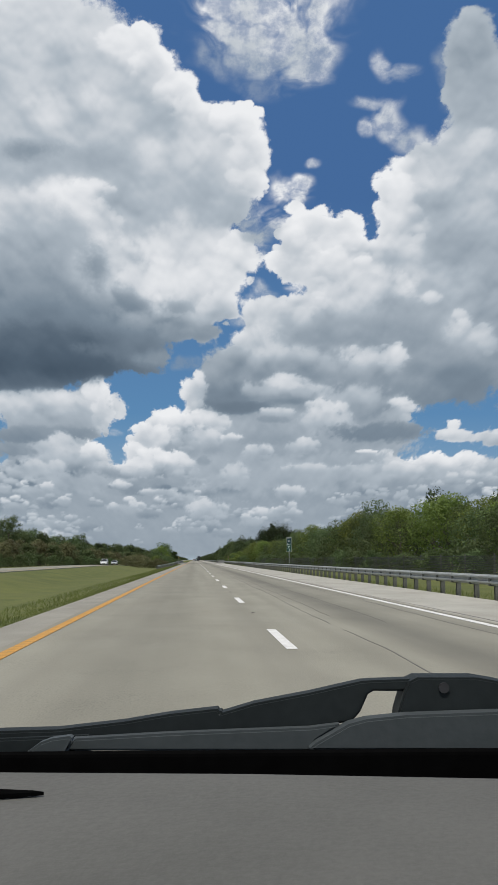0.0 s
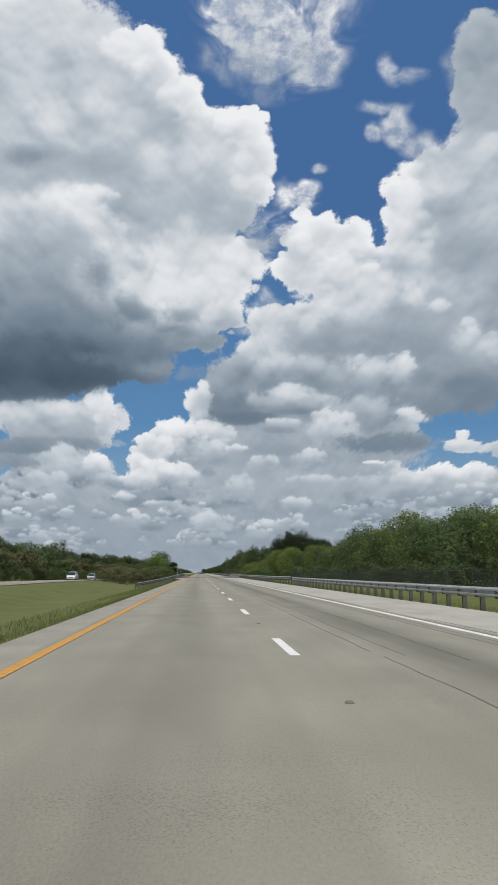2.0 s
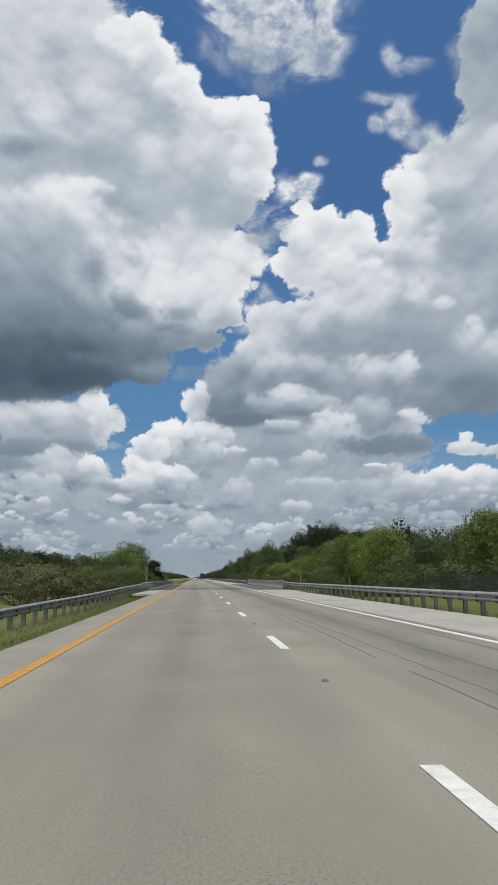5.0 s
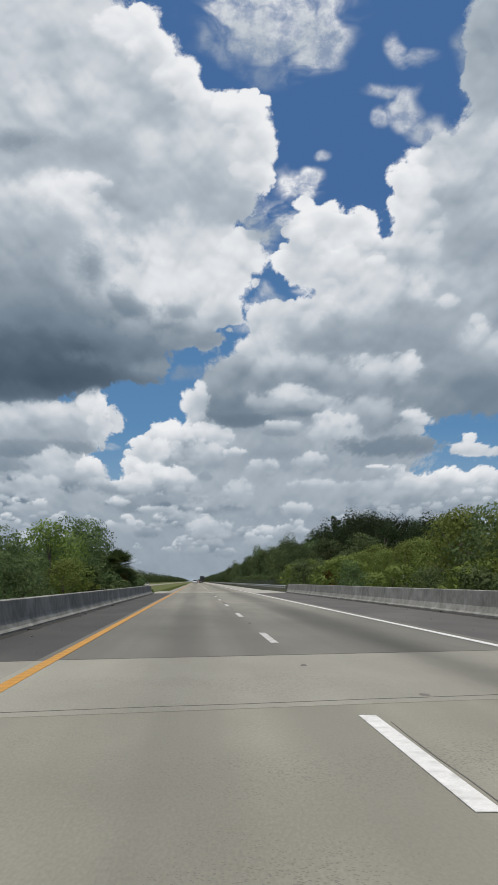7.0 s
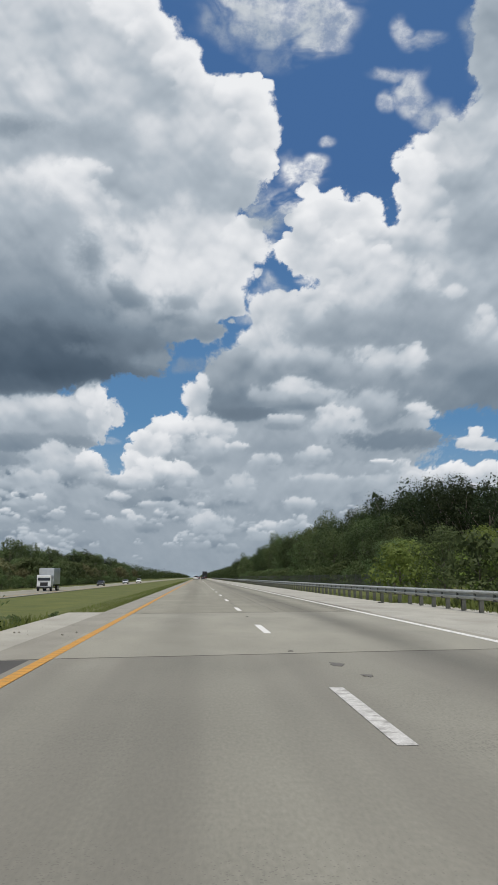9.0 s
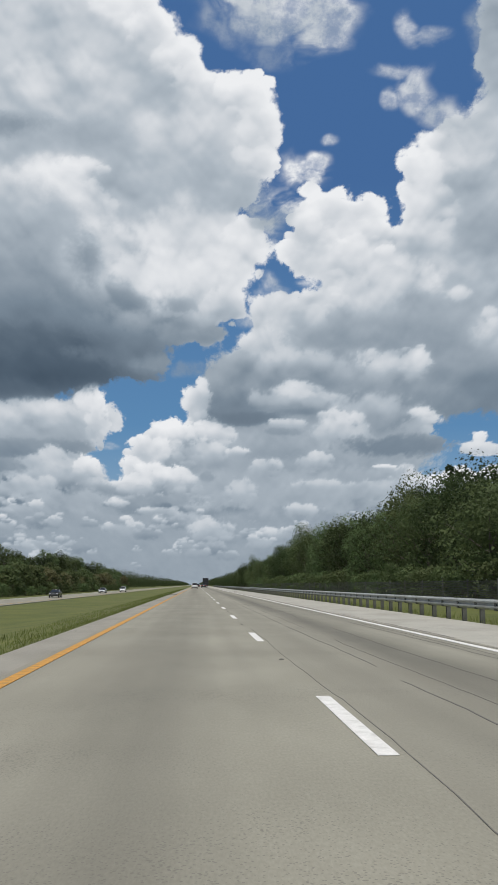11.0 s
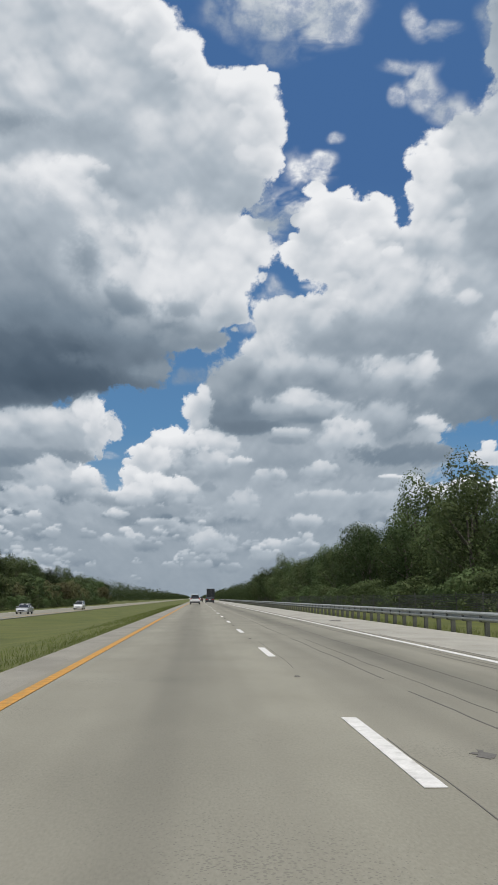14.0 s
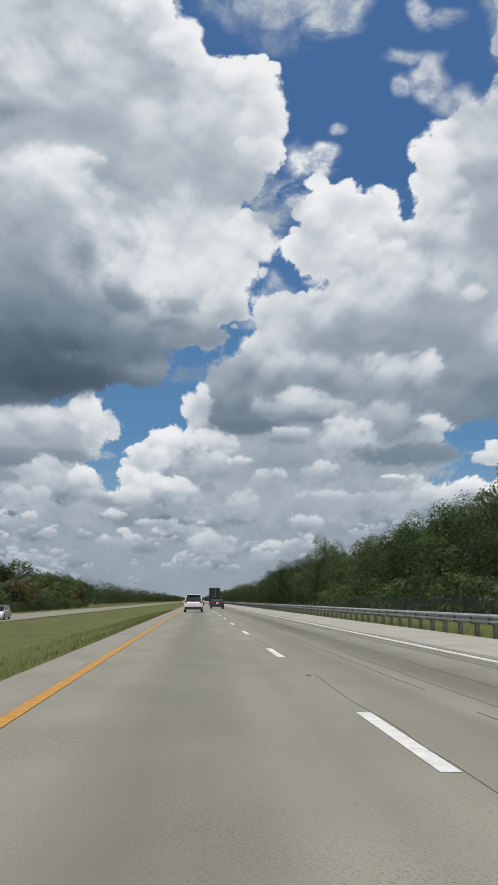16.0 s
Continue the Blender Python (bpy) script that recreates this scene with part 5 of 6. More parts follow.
P1.matrix_basis = pose(-7.4, 338, ground_height(-7.4, 338))
for x, y, s, a in ((-9.6, 330, 0.9, 80), (-6.9, 345, 0.6, 140)):
    copy_thing(P1, pose(x, y, ground_height(x, y), 0, 0, a)).scale = (s, s, s)

P2 = palm(11, 2.9, "withered palmetto with orange-brown dry fronds behind the parapet", True)
P2.matrix_basis = pose(15.3, 349.5, ground_height(15.3, 349.5))
scrub.put(3, 26, 386, 1.72, 40)                            # grey-green tree over the creek scrub
pine.put(0, 50, 560, 1.2, 15)                              # lone pine on the skyline

WEED = tree("weed", 190, 0.9, 1.1, 420, LEAF_SCRUB, 0.05, 0.02, "low leafy weeds at the edge of the paving", 9)
weed = Planter([WEED])
for x, y, s in ((10.2, 342.3, 1.0), (10.0, 344.0, 0.7), (10.3, 346.6, 0.9), (10.7, 348.6, 1.0), (10.5, 351.2, 0.8), (11.0, 354.0, 0.9), (10.6, 357.0, 0.7), (-4.35, 334.6, 0.7), (-4.5, 336.0, 0.8), (-4.7, 338.0, 0.6), (-4.2, 339.5, 0.7), (-4.7, 341.0, 0.6), (-4.6, 342.6, 0.5), (-5.0, 344.2, 0.6), (-5.2, 346.0, 0.5), (-5.4, 347.5, 0.55), (-5.2, 349.4, 0.5), (-5.6, 351.5, 0.6), (-4.7, 353.5, 0.45), (-4.6, 258.0, 0.6), (10.9, 271.6, 0.9), (11.1, 267.0, 0.8)):
    weed.put(0, x, y, s, plant.uniform(0, 360))


def far_woods():
    """The woods that close the road's end on both sides, too far to count."""
    rs = np.random.RandomState(77)
    for y0, y1, count, size in ((840, 1250, 80000, 0.27), (1250, 3600, 60000, 0.75)):
        lobes, y = [], y0
        while y < y1:
            g = 1 + (y - 760) / 900
            for x, h in ((23.5, 9), (28, 10.5), (35, 12.5), (-42, 6.5), (-48, 9), (-58, 13)):
                if y < 900 and x in (-42, -58):
                    continue
                hh = h * rs.uniform(0.7, 1.15)
                lobes.append((x + rs.uniform(-2, 2) * g, y + rs.uniform(-3, 3) * g, hh * 0.42, 3.6 * g, 4.5 * g, hh * 0.56))
            y += 5 * g
        me = leaf_mesh("far_woods", leaf_cloud(rs, lobes, count, size), LEAF_DARK, -0.9)
        tagged(part("far_woods", me, LEAF_DARK), "distant dark green woods along both sides of the road", "woods", kind="stuff")


far_woods()


def grass_tufts():
    """Rank grass and weeds along the paving's edges."""
    rs = np.random.RandomState(12)
    rows = []
    for count, x0, x1, y0, y1, h0, h1 in ((24000, -3.9, -2.84, 10, 262, 0.03, 0.13), (18000, -6.5, -3.4, 10, 262, 0.05, 0.2), (26000, -3.9, -2.84, 352, 700, 0.03, 0.13), (18000, -6.5, -3.4, 352, 700, 0.05, 0.2),
                                          (9000, 9.08, 11.5, 20, 256, 0.06, 0.3), (14000, 9.08, 11.5, 362, 720, 0.06, 0.34), (2600, -7.5, -4.6, 334, 352, 0.15, 0.5), (2600, 9.9, 12.5, 340, 366, 0.15, 0.6), (1500, -5.8, -4.5, 246, 262, 0.12, 0.4), (1200, 9.6, 12, 256, 273, 0.15, 0.5)):
        x, y = rs.uniform(x0, x1, count), rs.uniform(y0, y1, count)
        z = np.array([ground_height(a, b) for a, b in zip(x, y)]) - 0.03
        h, w, an = rs.uniform(h0, h1, count), rs.uniform(0.005, 0.012, count) * (1 + 2 * (h0 > 0.1)), rs.uniform(0, 6.283, count)
        lean = rs.normal(scale=0.4, size=(count, 2)) * h[:, None]
        an = np.where(np.cos(an) > 0, an, an + np.pi)
        a = np.stack([x - np.cos(an) * w, y - np.sin(an) * w, z], -1)
        b = np.stack([x + np.cos(an) * w, y + np.sin(an) * w, z], -1)
        c = np.stack([x + lean[:, 0] + np.cos(an) * w * 0.3, y + lean[:, 1] + np.sin(an) * w * 0.3, z + h], -1)
        d = np.stack([x + lean[:, 0] - np.cos(an) * w * 0.3, y + lean[:, 1] - np.sin(an) * w * 0.3, z + h], -1)
        rows.append(np.stack([a, b, c, d], 1))
    blades = np.concatenate(rows)
    me = leaf_mesh("verge_grass", (blades, np.tile([0.0, -0.25, 0.97], (len(blades) * 4, 1))), GRASS)
    tagged(part("verge_grass", me, GRASS), "rank green grass and weeds along the shoulder's edge", "grass", kind="stuff")


grass_tufts()


# ---- fence along the woods ----
def fence(x, y0, y1):
    t = empty("wire_fence", (x, y0, 0), label="long dull wire fence, its dense dark mesh also painting the shade under the woods", category="fence", kind="structure")
    verts, faces = [], []
    def strand(a, b, r):
        k = len(verts)
        dz, dy = (r, 0) if a[2] == b[2] else (0, r)
        verts.extend([(a[0], a[1] - dy, a[2] - dz), (a[0], a[1] + dy, a[2] + dz), (b[0], b[1] + dy, b[2] + dz), (b[0], b[1] - dy, b[2] - dz)])
        faces.append((k, k + 1, k + 2, k + 3))
    z = -0.4
    y = y0
    while y < y1:
        # strands overthick and dark: shade under the trees is worked into the mesh
        for i in range(15):
            strand((0, y - y0, z + 0.1 + 0.12 * i), (0, y - y0 + 6, z + 0.1 + 0.12 * i), 0.02)
        for j in range(40):
            strand((0, y - y0 + 0.15 * j, z + 0.05), (0, y - y0 + 0.15 * j, z + 1.85), 0.016)
        y += 6
    part("woven_wire", grid_mesh("woven_wire", verts, faces, FENCE_WIRE_SHADE), FENCE_WIRE_SHADE, t)
    bm = bmesh.new()
    rod(bm, (0, 0, -0.6), (0, 0, 1.55), 0.05, 0.045, 7)
    me = bpy.data.meshes.new("post")
    bm.to_mesh(me)
    bm.free()
    me.materials.append(POST)
    y = y0
    while y <= y1:
        part("post", me, None, t).location = (0.03, y - y0, 0)
        y += 6
    return t


fence(19.2, 36, 252)
fence(18.6, 400, 700)


# ---- signs ----
def letters(text, size, mat, parent, at, name="lettering"):
    cu = bpy.data.curves.new(name, "FONT")
    cu.body, cu.size, cu.align_x, cu.align_y, cu.extrude = text, size, "CENTER", "CENTER", 0.0015
    tmp = new("lettering_tmp", cu)
    me = bpy.data.meshes.new_from_object(tmp.evaluated_get(bpy.context.evaluated_depsgraph_get()))
    bpy.data.objects.remove(tmp)
    me.materials.clear()
    me.materials.append(mat)
    ob = part(name, me, mat, parent)
    ob.matrix_basis = pose(*at, 90, 0, 0)
    return ob


def mile_sign():
    t = empty("mile_marker_sign", (9.98, 88.2, ground_height(9.98, 88.2)), label="tall narrow green and blue mile marker on a steel post", category="road sign")
    z0, w = 2.05, 0.475
    part("post", boxed((0.06, 0.045, 3.9), (0, 0.04, 1.6), bevel=0.006), STEEL, t)
    part("blue_panel", boxed((w, 0.006, 0.62), (0, 0, z0 + 1.13), bevel=0.002), SIGN_BLUE, t, "blue upper panel with a route shield")
    part("green_panel", boxed((w, 0.006, 0.82), (0, 0, z0 + 0.41), bevel=0.002), SIGN_GREEN, t, "green lower panel")
    part("border", boxed((w, 0.004, 0.012), (0, -0.005, z0 + 0.31)), SIGN_WHITE, t)
    for z in (z0 + 0.012, z0 + 1.432):
        part("border", boxed((w, 0.004, 0.014), (0, -0.005, z)), SIGN_WHITE, t)
    for x in (-w / 2 + 0.007, w / 2 - 0.007):
        part("border", boxed((0.012, 0.004, 1.43), (x, -0.0055, z0 + 0.72)), SIGN_WHITE, t)
    bm = bmesh.new()
    outline = [(-0.17, 0.16), (-0.06, 0.19), (0, 0.175), (0.06, 0.19), (0.17, 0.16), (0.19, 0.02), (0.15, -0.1), (0, -0.2), (-0.15, -0.1), (-0.19, 0.02)]
    f = bm.faces.new([bm.verts.new((x, -0.006, z0 + 1.06 + z)) for x, z in outline])
    up = bmesh.ops.extrude_face_region(bm, geom=[f])["geom"]
    bmesh.ops.translate(bm, vec=(0, 0.003, 0), verts=[g for g in up if isinstance(g, bmesh.types.BMVert)])
    part("shield", bm, SIGN_BLUE, t, "blue route shield")
    letters("NORTH", 0.115, SIGN_WHITE, t, (0, -0.006, z0 + 1.355))
    letters("75", 0.25, SIGN_WHITE, t, (0, -0.012, z0 + 1.04))
    letters("MILE", 0.185, SIGN_WHITE, t, (0, -0.006, z0 + 0.74))
    letters("84", 0.25, SIGN_WHITE, t, (0, -0.006, z0 + 0.49))
    letters("5", 0.25, SIGN_WHITE, t, (0.03, -0.006, z0 + 0.16))


mile_sign()


def object_marker(x, y, lean, label):
    """Upright board with slanting black and yellow stripes."""
    t = empty("hazard_marker", (x, y, ground_height(x, y)), label=label, category="road sign", group="hazard markers")
    g = ground_height(x, y)
    part("post", boxed((0.055, 0.04, 2.9), (0, 0.03, 1.2), bevel=0.006), STEEL, t)
    part("board", boxed((0.3, 0.005, 0.92), (0, 0, 1.75 - g), bevel=0.002), SIGN_YELLOW, t)
    for i in range(4):
        bm = bmesh.new()
        z = 1.75 - g - 0.335 + 0.225 * i
        s = 0.075 * lean
        f = bm.faces.new([bm.verts.new(p) for p in ((-0.148, -0.0045, z - 0.062 + s), (0.148, -0.0045, z - 0.062 - s), (0.148, -0.0045, z + 0.062 - s), (-0.148, -0.0045, z + 0.062 + s))])
        up = bmesh.ops.extrude_face_region(bm, geom=[f])["geom"]
        bmesh.ops.translate(bm, vec=(0, -0.002, 0), verts=[v for v in up if isinstance(v, bmesh.types.BMVert)])
        part("stripe", bm, SIGN_BLACK, t)
    return t


object_marker(-4.25, 259.5, 1, "black and yellow striped hazard board at the median parapet")
object_marker(10.75, 268.5, -1, "black and yellow striped hazard board at the outer parapet")


# ---- vehicles ----
def wheel(parent, x, y, r, wide):
    bm = bmesh.new()
    bmesh.ops.create_cone(bm, cap_ends=True, segments=24, radius1=r, radius2=r, depth=wide, matrix=pose(0, 0, 0, 0, 90, 0))
    bmesh.ops.bevel(bm, geom=[e for e in bm.edges if len(e.link_faces) == 2 and any(len(f.verts) > 4 for f in e.link_faces)], offset=wide * 0.16, segments=2, affect="EDGES")
    w = part("wheel", bm, RUBBER, parent)
    w.location = (x, y, r)
    bm = bmesh.new()
    bmesh.ops.create_cone(bm, cap_ends=True, segments=20, radius1=r * 0.62, radius2=r * 0.62, depth=wide * 1.03, matrix=pose(0, 0, 0, 0, 90, 0))
    part("rim", bm, RIM, w)


def hull(rows, mat_name="body"):
    """Body skin from cross sections (y, half-width low, half-width high, z low, z waist, z top), rounded over."""
    verts, faces = [], []
    for y, w0, w1, za, zb, zc in rows:
        ring = [(-w0 * 0.92, za), (-w0, za + 0.12), (-w0, zb), (-w1, zc - 0.06), (-w1 * 0.86, zc), (w1 * 0.86, zc), (w1, zc - 0.06), (w0, zb), (w0, za + 0.12), (w0 * 0.92, za)]
        verts += [(x, y, z) for x, z in ring]
    n = 10
    for i in range(len(rows) - 1):
        for j in range(n):
            k = (j + 1) % n
            faces.append((i * n + j, (i + 1) * n + j, (i + 1) * n + k, i * n + k))
    faces += [tuple(range(n)), tuple(range((len(rows) - 1) * n, len(rows) * n))[::-1]]
    return verts, faces


def car(name, at, turn, paint, label, suv=True, category="car"):
    """A car whose rear faces -y: skin, glasshouse, lamps, bumper, plate, mirrors and wheels."""
    t = empty(name, at, turn, label=label, category=category, group="vehicles on the motorway")
    h, waist, ln = (1.70, 0.98, 4.6) if suv else (1.45, 0.90, 4.7)
    hw = 0.93
    if suv:
        rows = [(0, 0.84, 0.80, 0.32, 0.86, 0.92), (0.06, 0.91, 0.86, 0.27, 0.95, 1.0), (0.35, hw, 0.87, 0.25, waist, 1.05), (3.2, hw, 0.85, 0.25, waist, 1.04), (4.1, 0.9, 0.8, 0.25, 0.88, 0.95), (4.5, 0.84, 0.72, 0.3, 0.72, 0.8), (4.6, 0.74, 0.62, 0.36, 0.6, 0.7)]
        cab = [(0.08, 0.78, 0.76, 0.95, 1.05, 1.08), (0.32, 0.85, 0.66, 0.95, 1.1, 1.6), (0.7, 0.86, 0.65, 0.95, 1.1, h), (2.0, 0.86, 0.66, 0.95, 1.1, h - 0.01), (2.7, 0.86, 0.64, 0.95, 1.1, 1.56), (3.5, 0.84, 0.75, 0.94, 1.0, 1.03)]
    else:
        rows = [(0, 0.82, 0.74, 0.34, 0.8, 0.95), (0.08, 0.9, 0.82, 0.28, 0.86, 1.0), (0.7, hw, 0.84, 0.25, waist, 1.0), (3.2, hw, 0.84, 0.25, waist, 0.97), (4.2, 0.9, 0.8, 0.25, 0.8, 0.85), (4.6, 0.8, 0.7, 0.3, 0.62, 0.7), (4.7, 0.7, 0.6, 0.36, 0.52, 0.6)]
        cab = [(0.55, 0.78, 0.74, 0.9, 0.97, 1.0), (1.25, 0.83, 0.58, 0.9, 1.05, 1.38), (1.7, 0.84, 0.58, 0.9, 1.05, h), (2.4, 0.84, 0.58, 0.9, 1.05, h - 0.01), (3.5, 0.82, 0.72, 0.88, 0.94, 0.97)]
    v, f = hull(rows)
    part("body", grid_mesh("body", v, f, paint), paint, t, smooth=False)
    v, f = hull(cab)
    part("glasshouse", grid_mesh("glasshouse", v, f, GLASS_DARK), GLASS_DARK, t, "tinted window glass", smooth=False)
    roof_y0, roof_y1 = (0.22, 2.3) if suv else (1.2, 2.5)
    part("roof", boxed((1.34 if suv else 1.2, roof_y1 - roof_y0, 0.05), (0, (roof_y0 + roof_y1) / 2, h - 0.0), bevel=0.02), paint, t)
    for s in (-1, 1):
        for y0, y1, za, zb in (((0.14, 0.4, 1.05, h - 0.04), (2.35, 3.35, h - 0.08, 1.04)) if suv else ((0.62, 1.3, 1.0, h - 0.05), (2.45, 3.42, h - 0.05, 0.98))):
            bm = bmesh.new()
            rod(bm, (s * (0.8 if za < zb else 0.62), y0, za), (s * (0.64 if za < zb else 0.78), y1, zb), 0.04, 0.04, 6)
            part("pillar", bm, paint, t)
        if suv:
            part("tail_lamp", boxed((0.2, 0.08, 0.22), (s * 0.74, 0.03, 0.98), bevel=0.03), LIGHT_RED, t, "red tail lamp")
            part("roof_rail", boxed((0.04, 1.8, 0.04), (s * 0.62, 1.4, h + 0.05), bevel=0.012), PLASTIC, t)
        else:
            part("tail_lamp", boxed((0.34, 0.06, 0.14), (s * 0.64, 0.02, 0.82), bevel=0.02), LIGHT_RED, t, "red tail lamp")
        part("headlight", boxed((0.34, 0.14, 0.13), (s * 0.62, ln - 0.2, 0.68), (0, 0, -s * 18), bevel=0.03), LIGHT_CLEAR, t)
        part("mirror", boxed((0.2, 0.1, 0.14), (s * 1.0, 3.05, 1.04), bevel=0.03), paint, t)
        wheel(t, s * 0.82, 0.92, 0.34, 0.22)
        wheel(t, s * 0.82, ln - 0.95, 0.34, 0.22)
    part("rear_bumper", boxed((1.72, 0.14, 0.24), (0, 0.0, 0.42), bevel=0.04), PLASTIC if suv else paint, t)
    part("number_plate", boxed((0.34, 0.012, 0.16), (0, -0.012 if suv else -0.004, 0.78), bevel=0.003), SIGN_WHITE, t)
    part("grille", boxed((0.9, 0.05, 0.16), (0, ln - 0.02, 0.5), bevel=0.02), PLASTIC, t)
    if suv:
        part("spoiler", boxed((1.24, 0.2, 0.04), (0, 0.2, h - 0.03), (-8, 0, 0), bevel=0.012), paint, t)
    return t


def box_truck(at, turn, paint, label, box_size, front):
    """Lorry: closed box on a chassis with doors, cab, lamps and wheels; rear at -y."""
    t = empty("box_truck", at, turn, label=label, category="truck", group="vehicles on the motorway")
    w, ln, h = box_size
    part("cargo_box", boxed((w, ln, h), (0, ln / 2, 1.1 + h / 2), bevel=0.04), paint, t)
    for s in (-1, 1):
        part("rear_door", boxed((w / 2 - 0.06, 0.03, h - 0.16), (s * (w / 4 - 0.005), -0.02, 1.1 + h / 2), bevel=0.008), paint, t)
        bm = bmesh.new()
        rod(bm, (s * 0.2, -0.06, 1.25), (s * 0.2, -0.06, 1.0 + h), 0.02, 0.02, 6)
        part("door_bar", bm, STEEL, t)
        part("tail_lamp", boxed((0.22, 0.06, 0.12), (s * (w / 2 - 0.25), -0.03, 0.9), bevel=0.015), LIGHT_RED, t)
        for y in (1.3, 2.5, ln + 1.6):
            wheel(t, s * (w / 2 - 0.2), y, 0.5, 0.32)
        part("mirror", boxed((0.12, 0.1, 0.45), (s * (w / 2 + 0.14), ln + 1.9, 2.2), bevel=0.02), PLASTIC, t)
        part("headlight", boxed((0.32, 0.08, 0.2), (s * (w / 2 - 0.35), ln + 2.45, 0.95), bevel=0.03), LIGHT_CLEAR, t)
    part("chassis", boxed((w * 0.5, ln + 1.6, 0.25), (0, ln / 2 + 0.8, 0.88), bevel=0.02), PLASTIC, t)
    part("underrun_bar", boxed((w * 0.9, 0.1, 0.14), (0, 0.0, 0.55), bevel=0.02), PLASTIC, t)
    cab_h = 2.1 if front else 2.0
    part("cab", boxed((w * 0.94, 2.0, cab_h), (0, ln + 1.4, 0.55 + cab_h / 2), bevel=0.14), front or paint, t)
    part("windscreen", boxed((w * 0.82, 0.05, 0.75), (0, ln + 2.39, 2.1), (8, 0, 0), bevel=0.02), GLASS_DARK, t)
    part("grille", boxed((w * 0.5, 0.06, 0.6), (0, ln + 2.41, 1.15), bevel=0.03), PLASTIC, t)
    part("front_bumper", boxed((w * 0.94, 0.16, 0.3), (0, ln + 2.4, 0.6), bevel=0.05), PLASTIC, t)
    return t


car("suv", (-0.4, 664, 0.004), 0, PAINT_WHITE, "white family SUV driving away in the fast lane")
car("sedan", (2.65, 698, 0.004), 0, PAINT_DARK, "dark grey saloon car driving away in the slow lane", suv=False)
box_truck((4.1, 792, 0.004), 0, PAINT_BLACK, "tall black box truck driving away in the slow lane", (2.55, 7.5, 3.0), None)
car("sedan", (0.6, 775, 0.004), 0, PAINT_DARK, "small dark car far ahead in the fast lane", suv=False)
W = west_road_height
car("suv", (-25.2, 254, W(254) + 0.004), 180, PAINT_WHITE, "white SUV coming the other way across the median")
car("sedan", (-25.3, 287, W(287) + 0.004), 180, PAINT_SILVER, "silver car following the white SUV on the opposite road", suv=False)
box_truck((-25.0, 478, W(478) + 0.004), 180, PAINT_SILVER, "white box truck coming the other way", (2.5, 6.5, 2.7), PAINT_WHITE)
car("sedan", (-25.3, 640, W(640) + 0.004), 180, PAINT_SILVER, "silver car coming the other way across the median", suv=False)
car("suv", (-24.0, 690, W(690) + 0.004), 180, PAINT_WHITE, "white SUV following the silver car on the opposite road")
car("sedan", (-25.3, 560, W(560) + 0.004), 180, PAINT_DARK, "dark car on the opposite carriageway", suv=False)


def tyre_shred(x, y, turn, length, seed):
    """A torn, curled strip of tyre tread lying on the shoulder."""
    rng = random.Random(seed)
    path = [(length * (i / 8 - 0.5), 0.04 * math.sin(i * 0.8) * length, 0.016 + 0.012 * abs(math.sin(i * 0.9 + seed))) for i in range(9)]
    prof = [(-0.09, 0), (-0.05, 0.018), (0.05, 0.022), (0.09, 0.004), (0.04, -0.012), (-0.05, -0.012)]
    t = part("tyre_shred", sweep("tyre_shred", prof, path, RUBBER), RUBBER)
    t.matrix_basis = pose(x, y, 0.0, 0, 0, turn)
    return tagged(t, "torn black strip of tyre tread on the shoulder", "debris", "road debris")


tyre_shred(-2.45, 497, 20, 1.1, 2)
tyre_shred(7.1, 550, 10, 0.5, 3)
tyre_shred(8.6, 362, 60, 0.6, 5)


def shoulder_gravel():
    """Loose stones and grit swept to the bridge's edges."""
    rs = np.random.RandomState(12)
    bm = bmesh.new()
    for i in range(240):
        side = rs.rand() < 0.6
        x = -3.62 + 1.5 * rs.rand() ** 2.5 if side else 9.3 - 2.6 * rs.rand() ** 2.5
        s = 0.01 + 0.024 * rs.rand() ** 3
        bmesh.ops.create_cube(bm, size=s, matrix=pose(x, rs.uniform(264, 344), s * 0.3, rs.uniform(0, 90), rs.uniform(0, 90), rs.uniform(0, 90)) @ Matrix.Diagonal((1.3, 1, 0.6, 1)))
    tagged(part("gravel", bm, DECK), "loose pale stones and grit on the bridge shoulder", "gravel", kind="stuff")


shoulder_gravel()


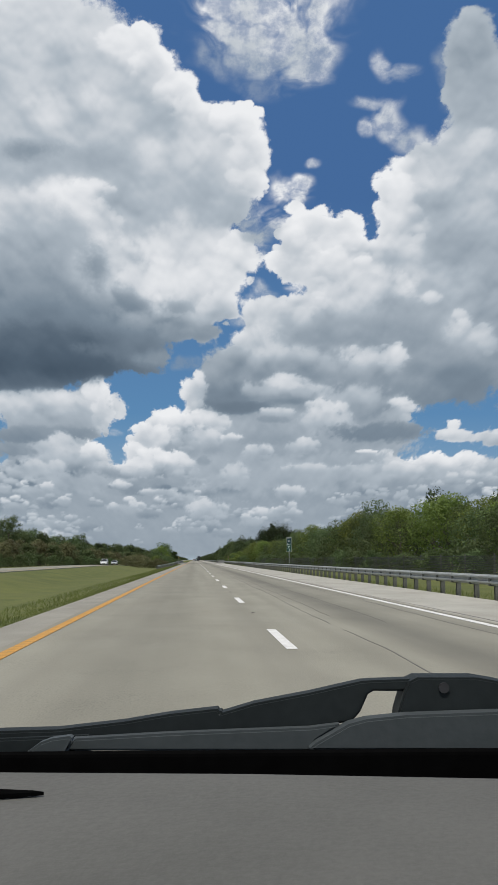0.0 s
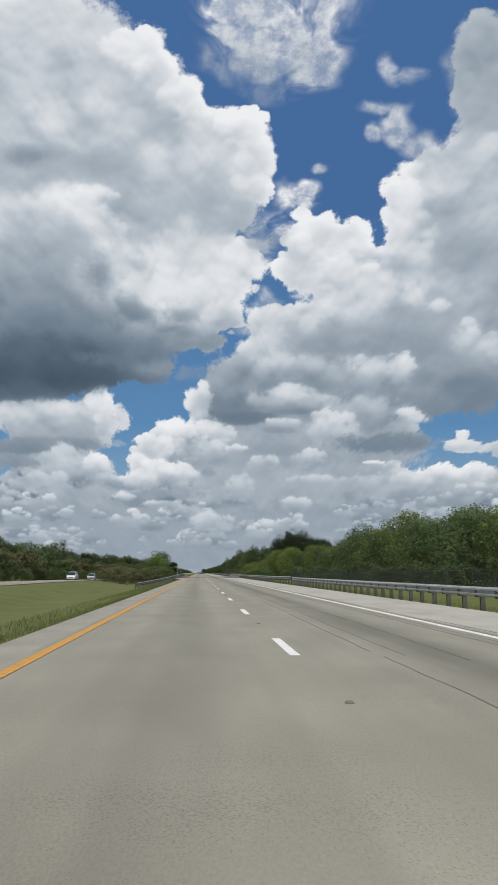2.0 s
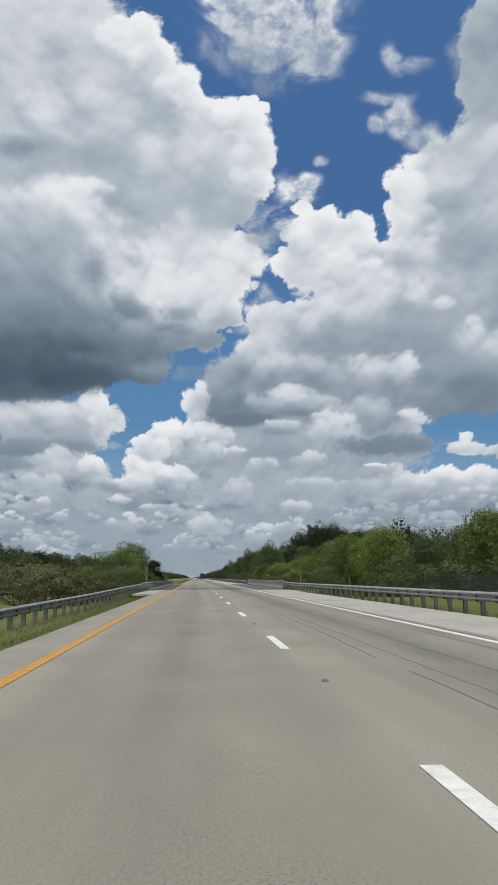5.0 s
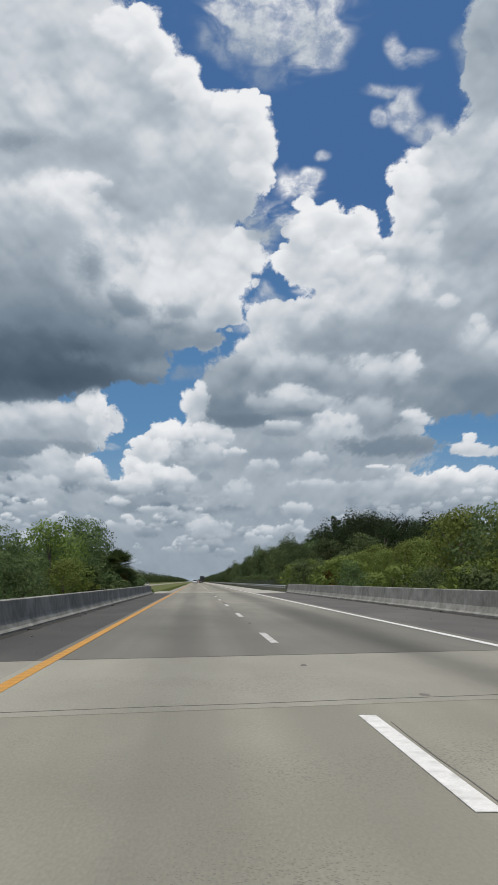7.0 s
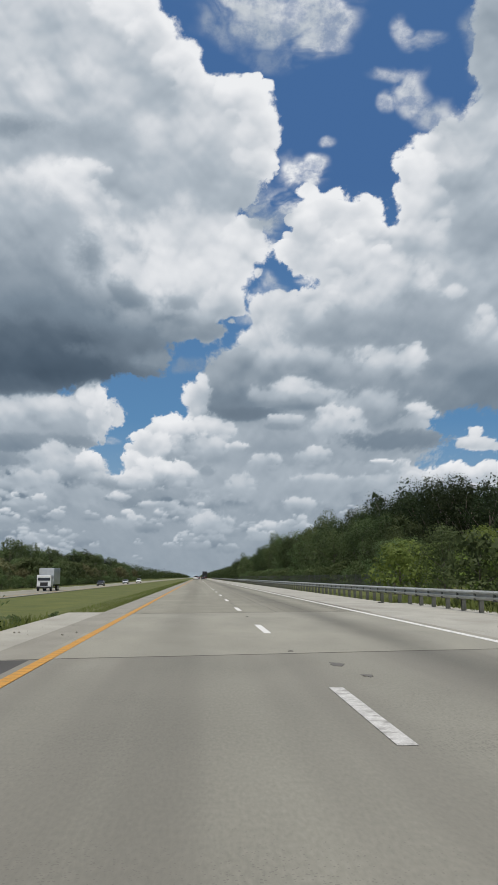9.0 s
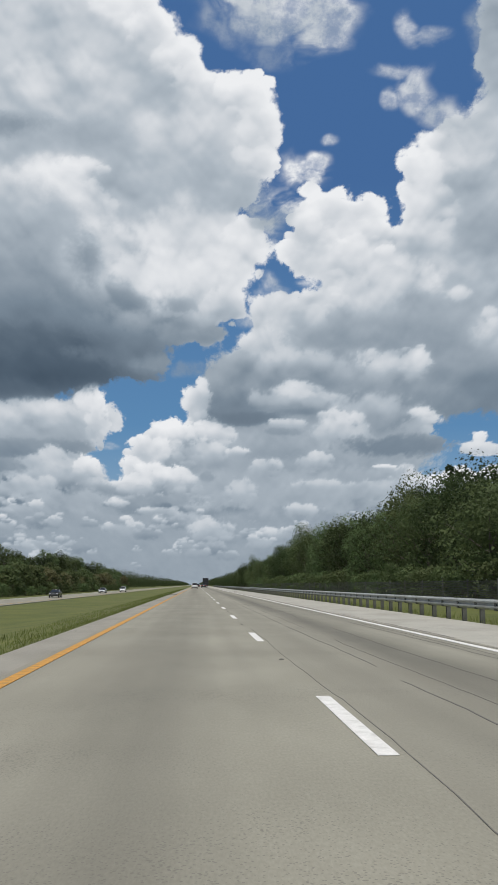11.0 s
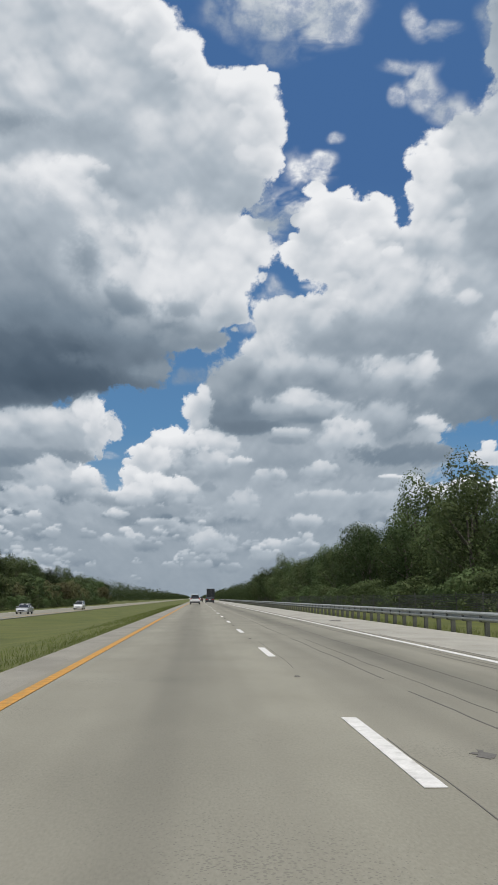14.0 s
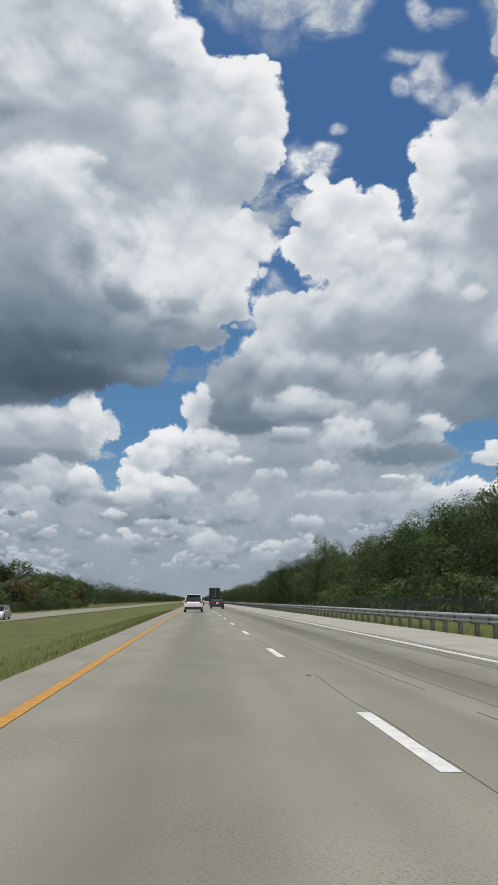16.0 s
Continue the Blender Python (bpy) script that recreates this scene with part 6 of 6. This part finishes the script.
# ---- the car in which the drive begins: dashboard, cowl and wiper ----
def own_car():
    u, v = DRIVE[0][3], DRIVE[0][4]
    t = empty("car", (DRIVE[0][2], 0, 0), aim(u, v)[1], label="grey car front with vinyl dashboard, cowl and black wiper", category="car")
    e = EYE
    verts, faces, prof = [], [], [(0.12, e - 0.36), (0.2, e - 0.24), (0.3, e - 0.214), (0.5, e - 0.21), (0.7, e - 0.208), (0.86, e - 0.207), (0.895, e - 0.214), (0.91, e - 0.235), (0.91, e - 0.5), (0.14, e - 0.5)]
    xs = [-0.75, -0.6, -0.3, 0, 0.3, 0.6, 0.75]
    for x in xs:
        verts += [(x, y - 0.02 * x * x * 2, z + 0.004 - 0.012 * x - 0.01 * x * x) for y, z in prof]
    n = len(prof)
    for i in range(len(xs) - 1):
        for j in range(n):
            faces.append((i * n + j, i * n + (j + 1) % n, (i + 1) * n + (j + 1) % n, (i + 1) * n + j))
    faces += [tuple(range(n))[::-1], tuple(range((len(xs) - 1) * n, len(xs) * n))]
    part("dashboard", grid_mesh("dashboard", verts, faces, DASH), DASH, t, "matt grey grained vinyl dashboard top", smooth=False)
    for x0, x1, y, half in ((-0.30, -0.176, 0.775, 0.014), (-0.30, -0.216, 0.728, 0.006)):      # tapering slots as black plates, the shade of their depth painted on
        bm = bmesh.new()
        face = bm.faces.new([bm.verts.new((x, y + w, e - 0.2025 - 0.012 * x)) for x, w in ((x0, -half), (x0 + 0.6 * (x1 - x0), -half * 0.8), (x1, half * 0.3), (x1 - 0.01, half * 0.6), (x0 + 0.5 * (x1 - x0), half), (x0, half))])
        up = bmesh.ops.extrude_face_region(bm, geom=[face])["geom"]
        bmesh.ops.translate(bm, vec=(0, 0, 0.003), verts=[q for q in up if isinstance(q, bmesh.types.BMVert)])
        bmesh.ops.recalc_face_normals(bm, faces=bm.faces)
        part("defroster_slot", bm, RECESS_SHADE, t, "dark tapered defroster slot")
    part("windscreen_base", boxed((1.5, 0.22, 0.05), (0, 1.0, e - 0.42), bevel=0.01), PLASTIC, t)
    # black panel added to paint in the shade of the open gap
    part("gap_lining", boxed((1.5, 0.02, 0.3), (0, 1.085, e - 0.378), (0, -0.4, 0), bevel=0.004), RECESS_SHADE, t, "black panel painted as the shade in the gap below the windscreen")
    def slab(name, outline, y, thick, mat, label=""):
        """A moulded plate cut to an outline (across, up from the eye)."""
        bm = bmesh.new()
        face = bm.faces.new([bm.verts.new((x, y, e + z)) for x, z in outline])
        moved = bmesh.ops.extrude_face_region(bm, geom=[face])["geom"]
        bmesh.ops.translate(bm, vec=(0, thick, 0), verts=[q for q in moved if isinstance(q, bmesh.types.BMVert)])
        bmesh.ops.recalc_face_normals(bm, faces=bm.faces)
        bmesh.ops.bevel(bm, geom=[q for q in bm.edges if len(q.link_faces) == 2 and q.calc_face_angle(0) > 1.2], offset=0.003, segments=2, affect="EDGES")
        part(name, bm, mat, t, label)

    part("cowl", boxed((1.5, 0.13, 0.06), (0, 1.19, e - 0.288), (0, -0.6, 0), bevel=0.02), COWL, t)
    slab("wiper_arm", [(-0.557, -0.243), (-0.332, -0.227), (-0.257, -0.225), (-0.167, -0.215), (-0.106, -0.205), (-0.042, -0.198), (-0.038, -0.204), (0.007, -0.191), (0.083, -0.177), (0.151, -0.162), (0.166, -0.161), (0.223, -0.159), (0.219, -0.175), (0.167, -0.175), (0.160, -0.179), (0.149, -0.202), (0.139, -0.213), (0.129, -0.216), (0.082, -0.222), (-0.031, -0.229), (-0.219, -0.235), (-0.331, -0.243), (-0.556, -0.256)], 1.2, 0.03, COWL, "black wiper arm and blade")
    slab("pivot_cover", [(0.196, -0.217), (0.198, -0.201), (0.205, -0.179), (0.214, -0.161), (0.225, -0.156), (0.304, -0.156), (0.334, -0.161), (0.427, -0.181), (0.425, -0.217)], 1.19, 0.05, COWL, "rounded black wiper pivot cover")
    slab("cowl_lip", [(0.075, -0.241), (0.086, -0.232), (0.128, -0.209), (0.151, -0.203), (0.202, -0.198), (0.318, -0.194), (0.412, -0.194), (0.409, -0.241)], 1.15, 0.03, COWL_GREY)
    slab("cowl_lip", [(-0.241, -0.246), (-0.229, -0.231), (-0.103, -0.224), (0.080, -0.217), (0.121, -0.212), (0.087, -0.233), (0.082, -0.246)], 1.17, 0.02, COWL_GREY)
    slab("cowl_edge", [(-0.548, -0.263), (-0.549, -0.243), (-0.327, -0.234), (-0.209, -0.229), (-0.208, -0.263)], 1.185, 0.012, COWL)
    slab("cowl_clip", [(-0.290, -0.248), (-0.265, -0.230), (-0.251, -0.225), (-0.228, -0.222), (-0.222, -0.226), (-0.234, -0.248)], 1.14, 0.02, COWL_GREY)
    bm = bmesh.new()
    rod(bm, (0.259, 1.187, e-0.169), (0.259, 1.2, e-0.169), 0.007, 0.007, 12)
    part("screw", bm, PLASTIC, t)
    # bonnet, wings and wheels carry it
    verts, faces = [], []
    for y, z, w in ((1.2, 0.84, 0.82), (1.5, 0.8, 0.83), (1.9, 0.72, 0.82), (2.2, 0.62, 0.76), (2.3, 0.45, 0.7)):
        verts += [(-w, y, 0.28), (-w, y, z - 0.1), (-w * 0.85, y, z), (w * 0.85, y, z), (w, y, z - 0.1), (w, y, 0.28)]
    for i in range(4):
        for j in range(6):
            faces.append((i * 6 + j, (i + 1) * 6 + j, (i + 1) * 6 + (j + 1) % 6, i * 6 + (j + 1) % 6))
    faces += [(0, 1, 2, 3, 4, 5), (29, 28, 27, 26, 25, 24)]
    part("bonnet", grid_mesh("bonnet", verts, faces, PAINT_DARK), PAINT_DARK, t)
    part("bulkhead", boxed((1.5, 0.3, 0.62), (0, 1.05, 0.5), bevel=0.02), PLASTIC, t)
    part("floor_pan", boxed((1.5, 1.4, 0.06), (0, 0.5, 0.3), bevel=0.01), PLASTIC, t)
    for s in (-1, 1):
        wheel(t, s * 0.78, 1.75, 0.32, 0.2)


own_car()
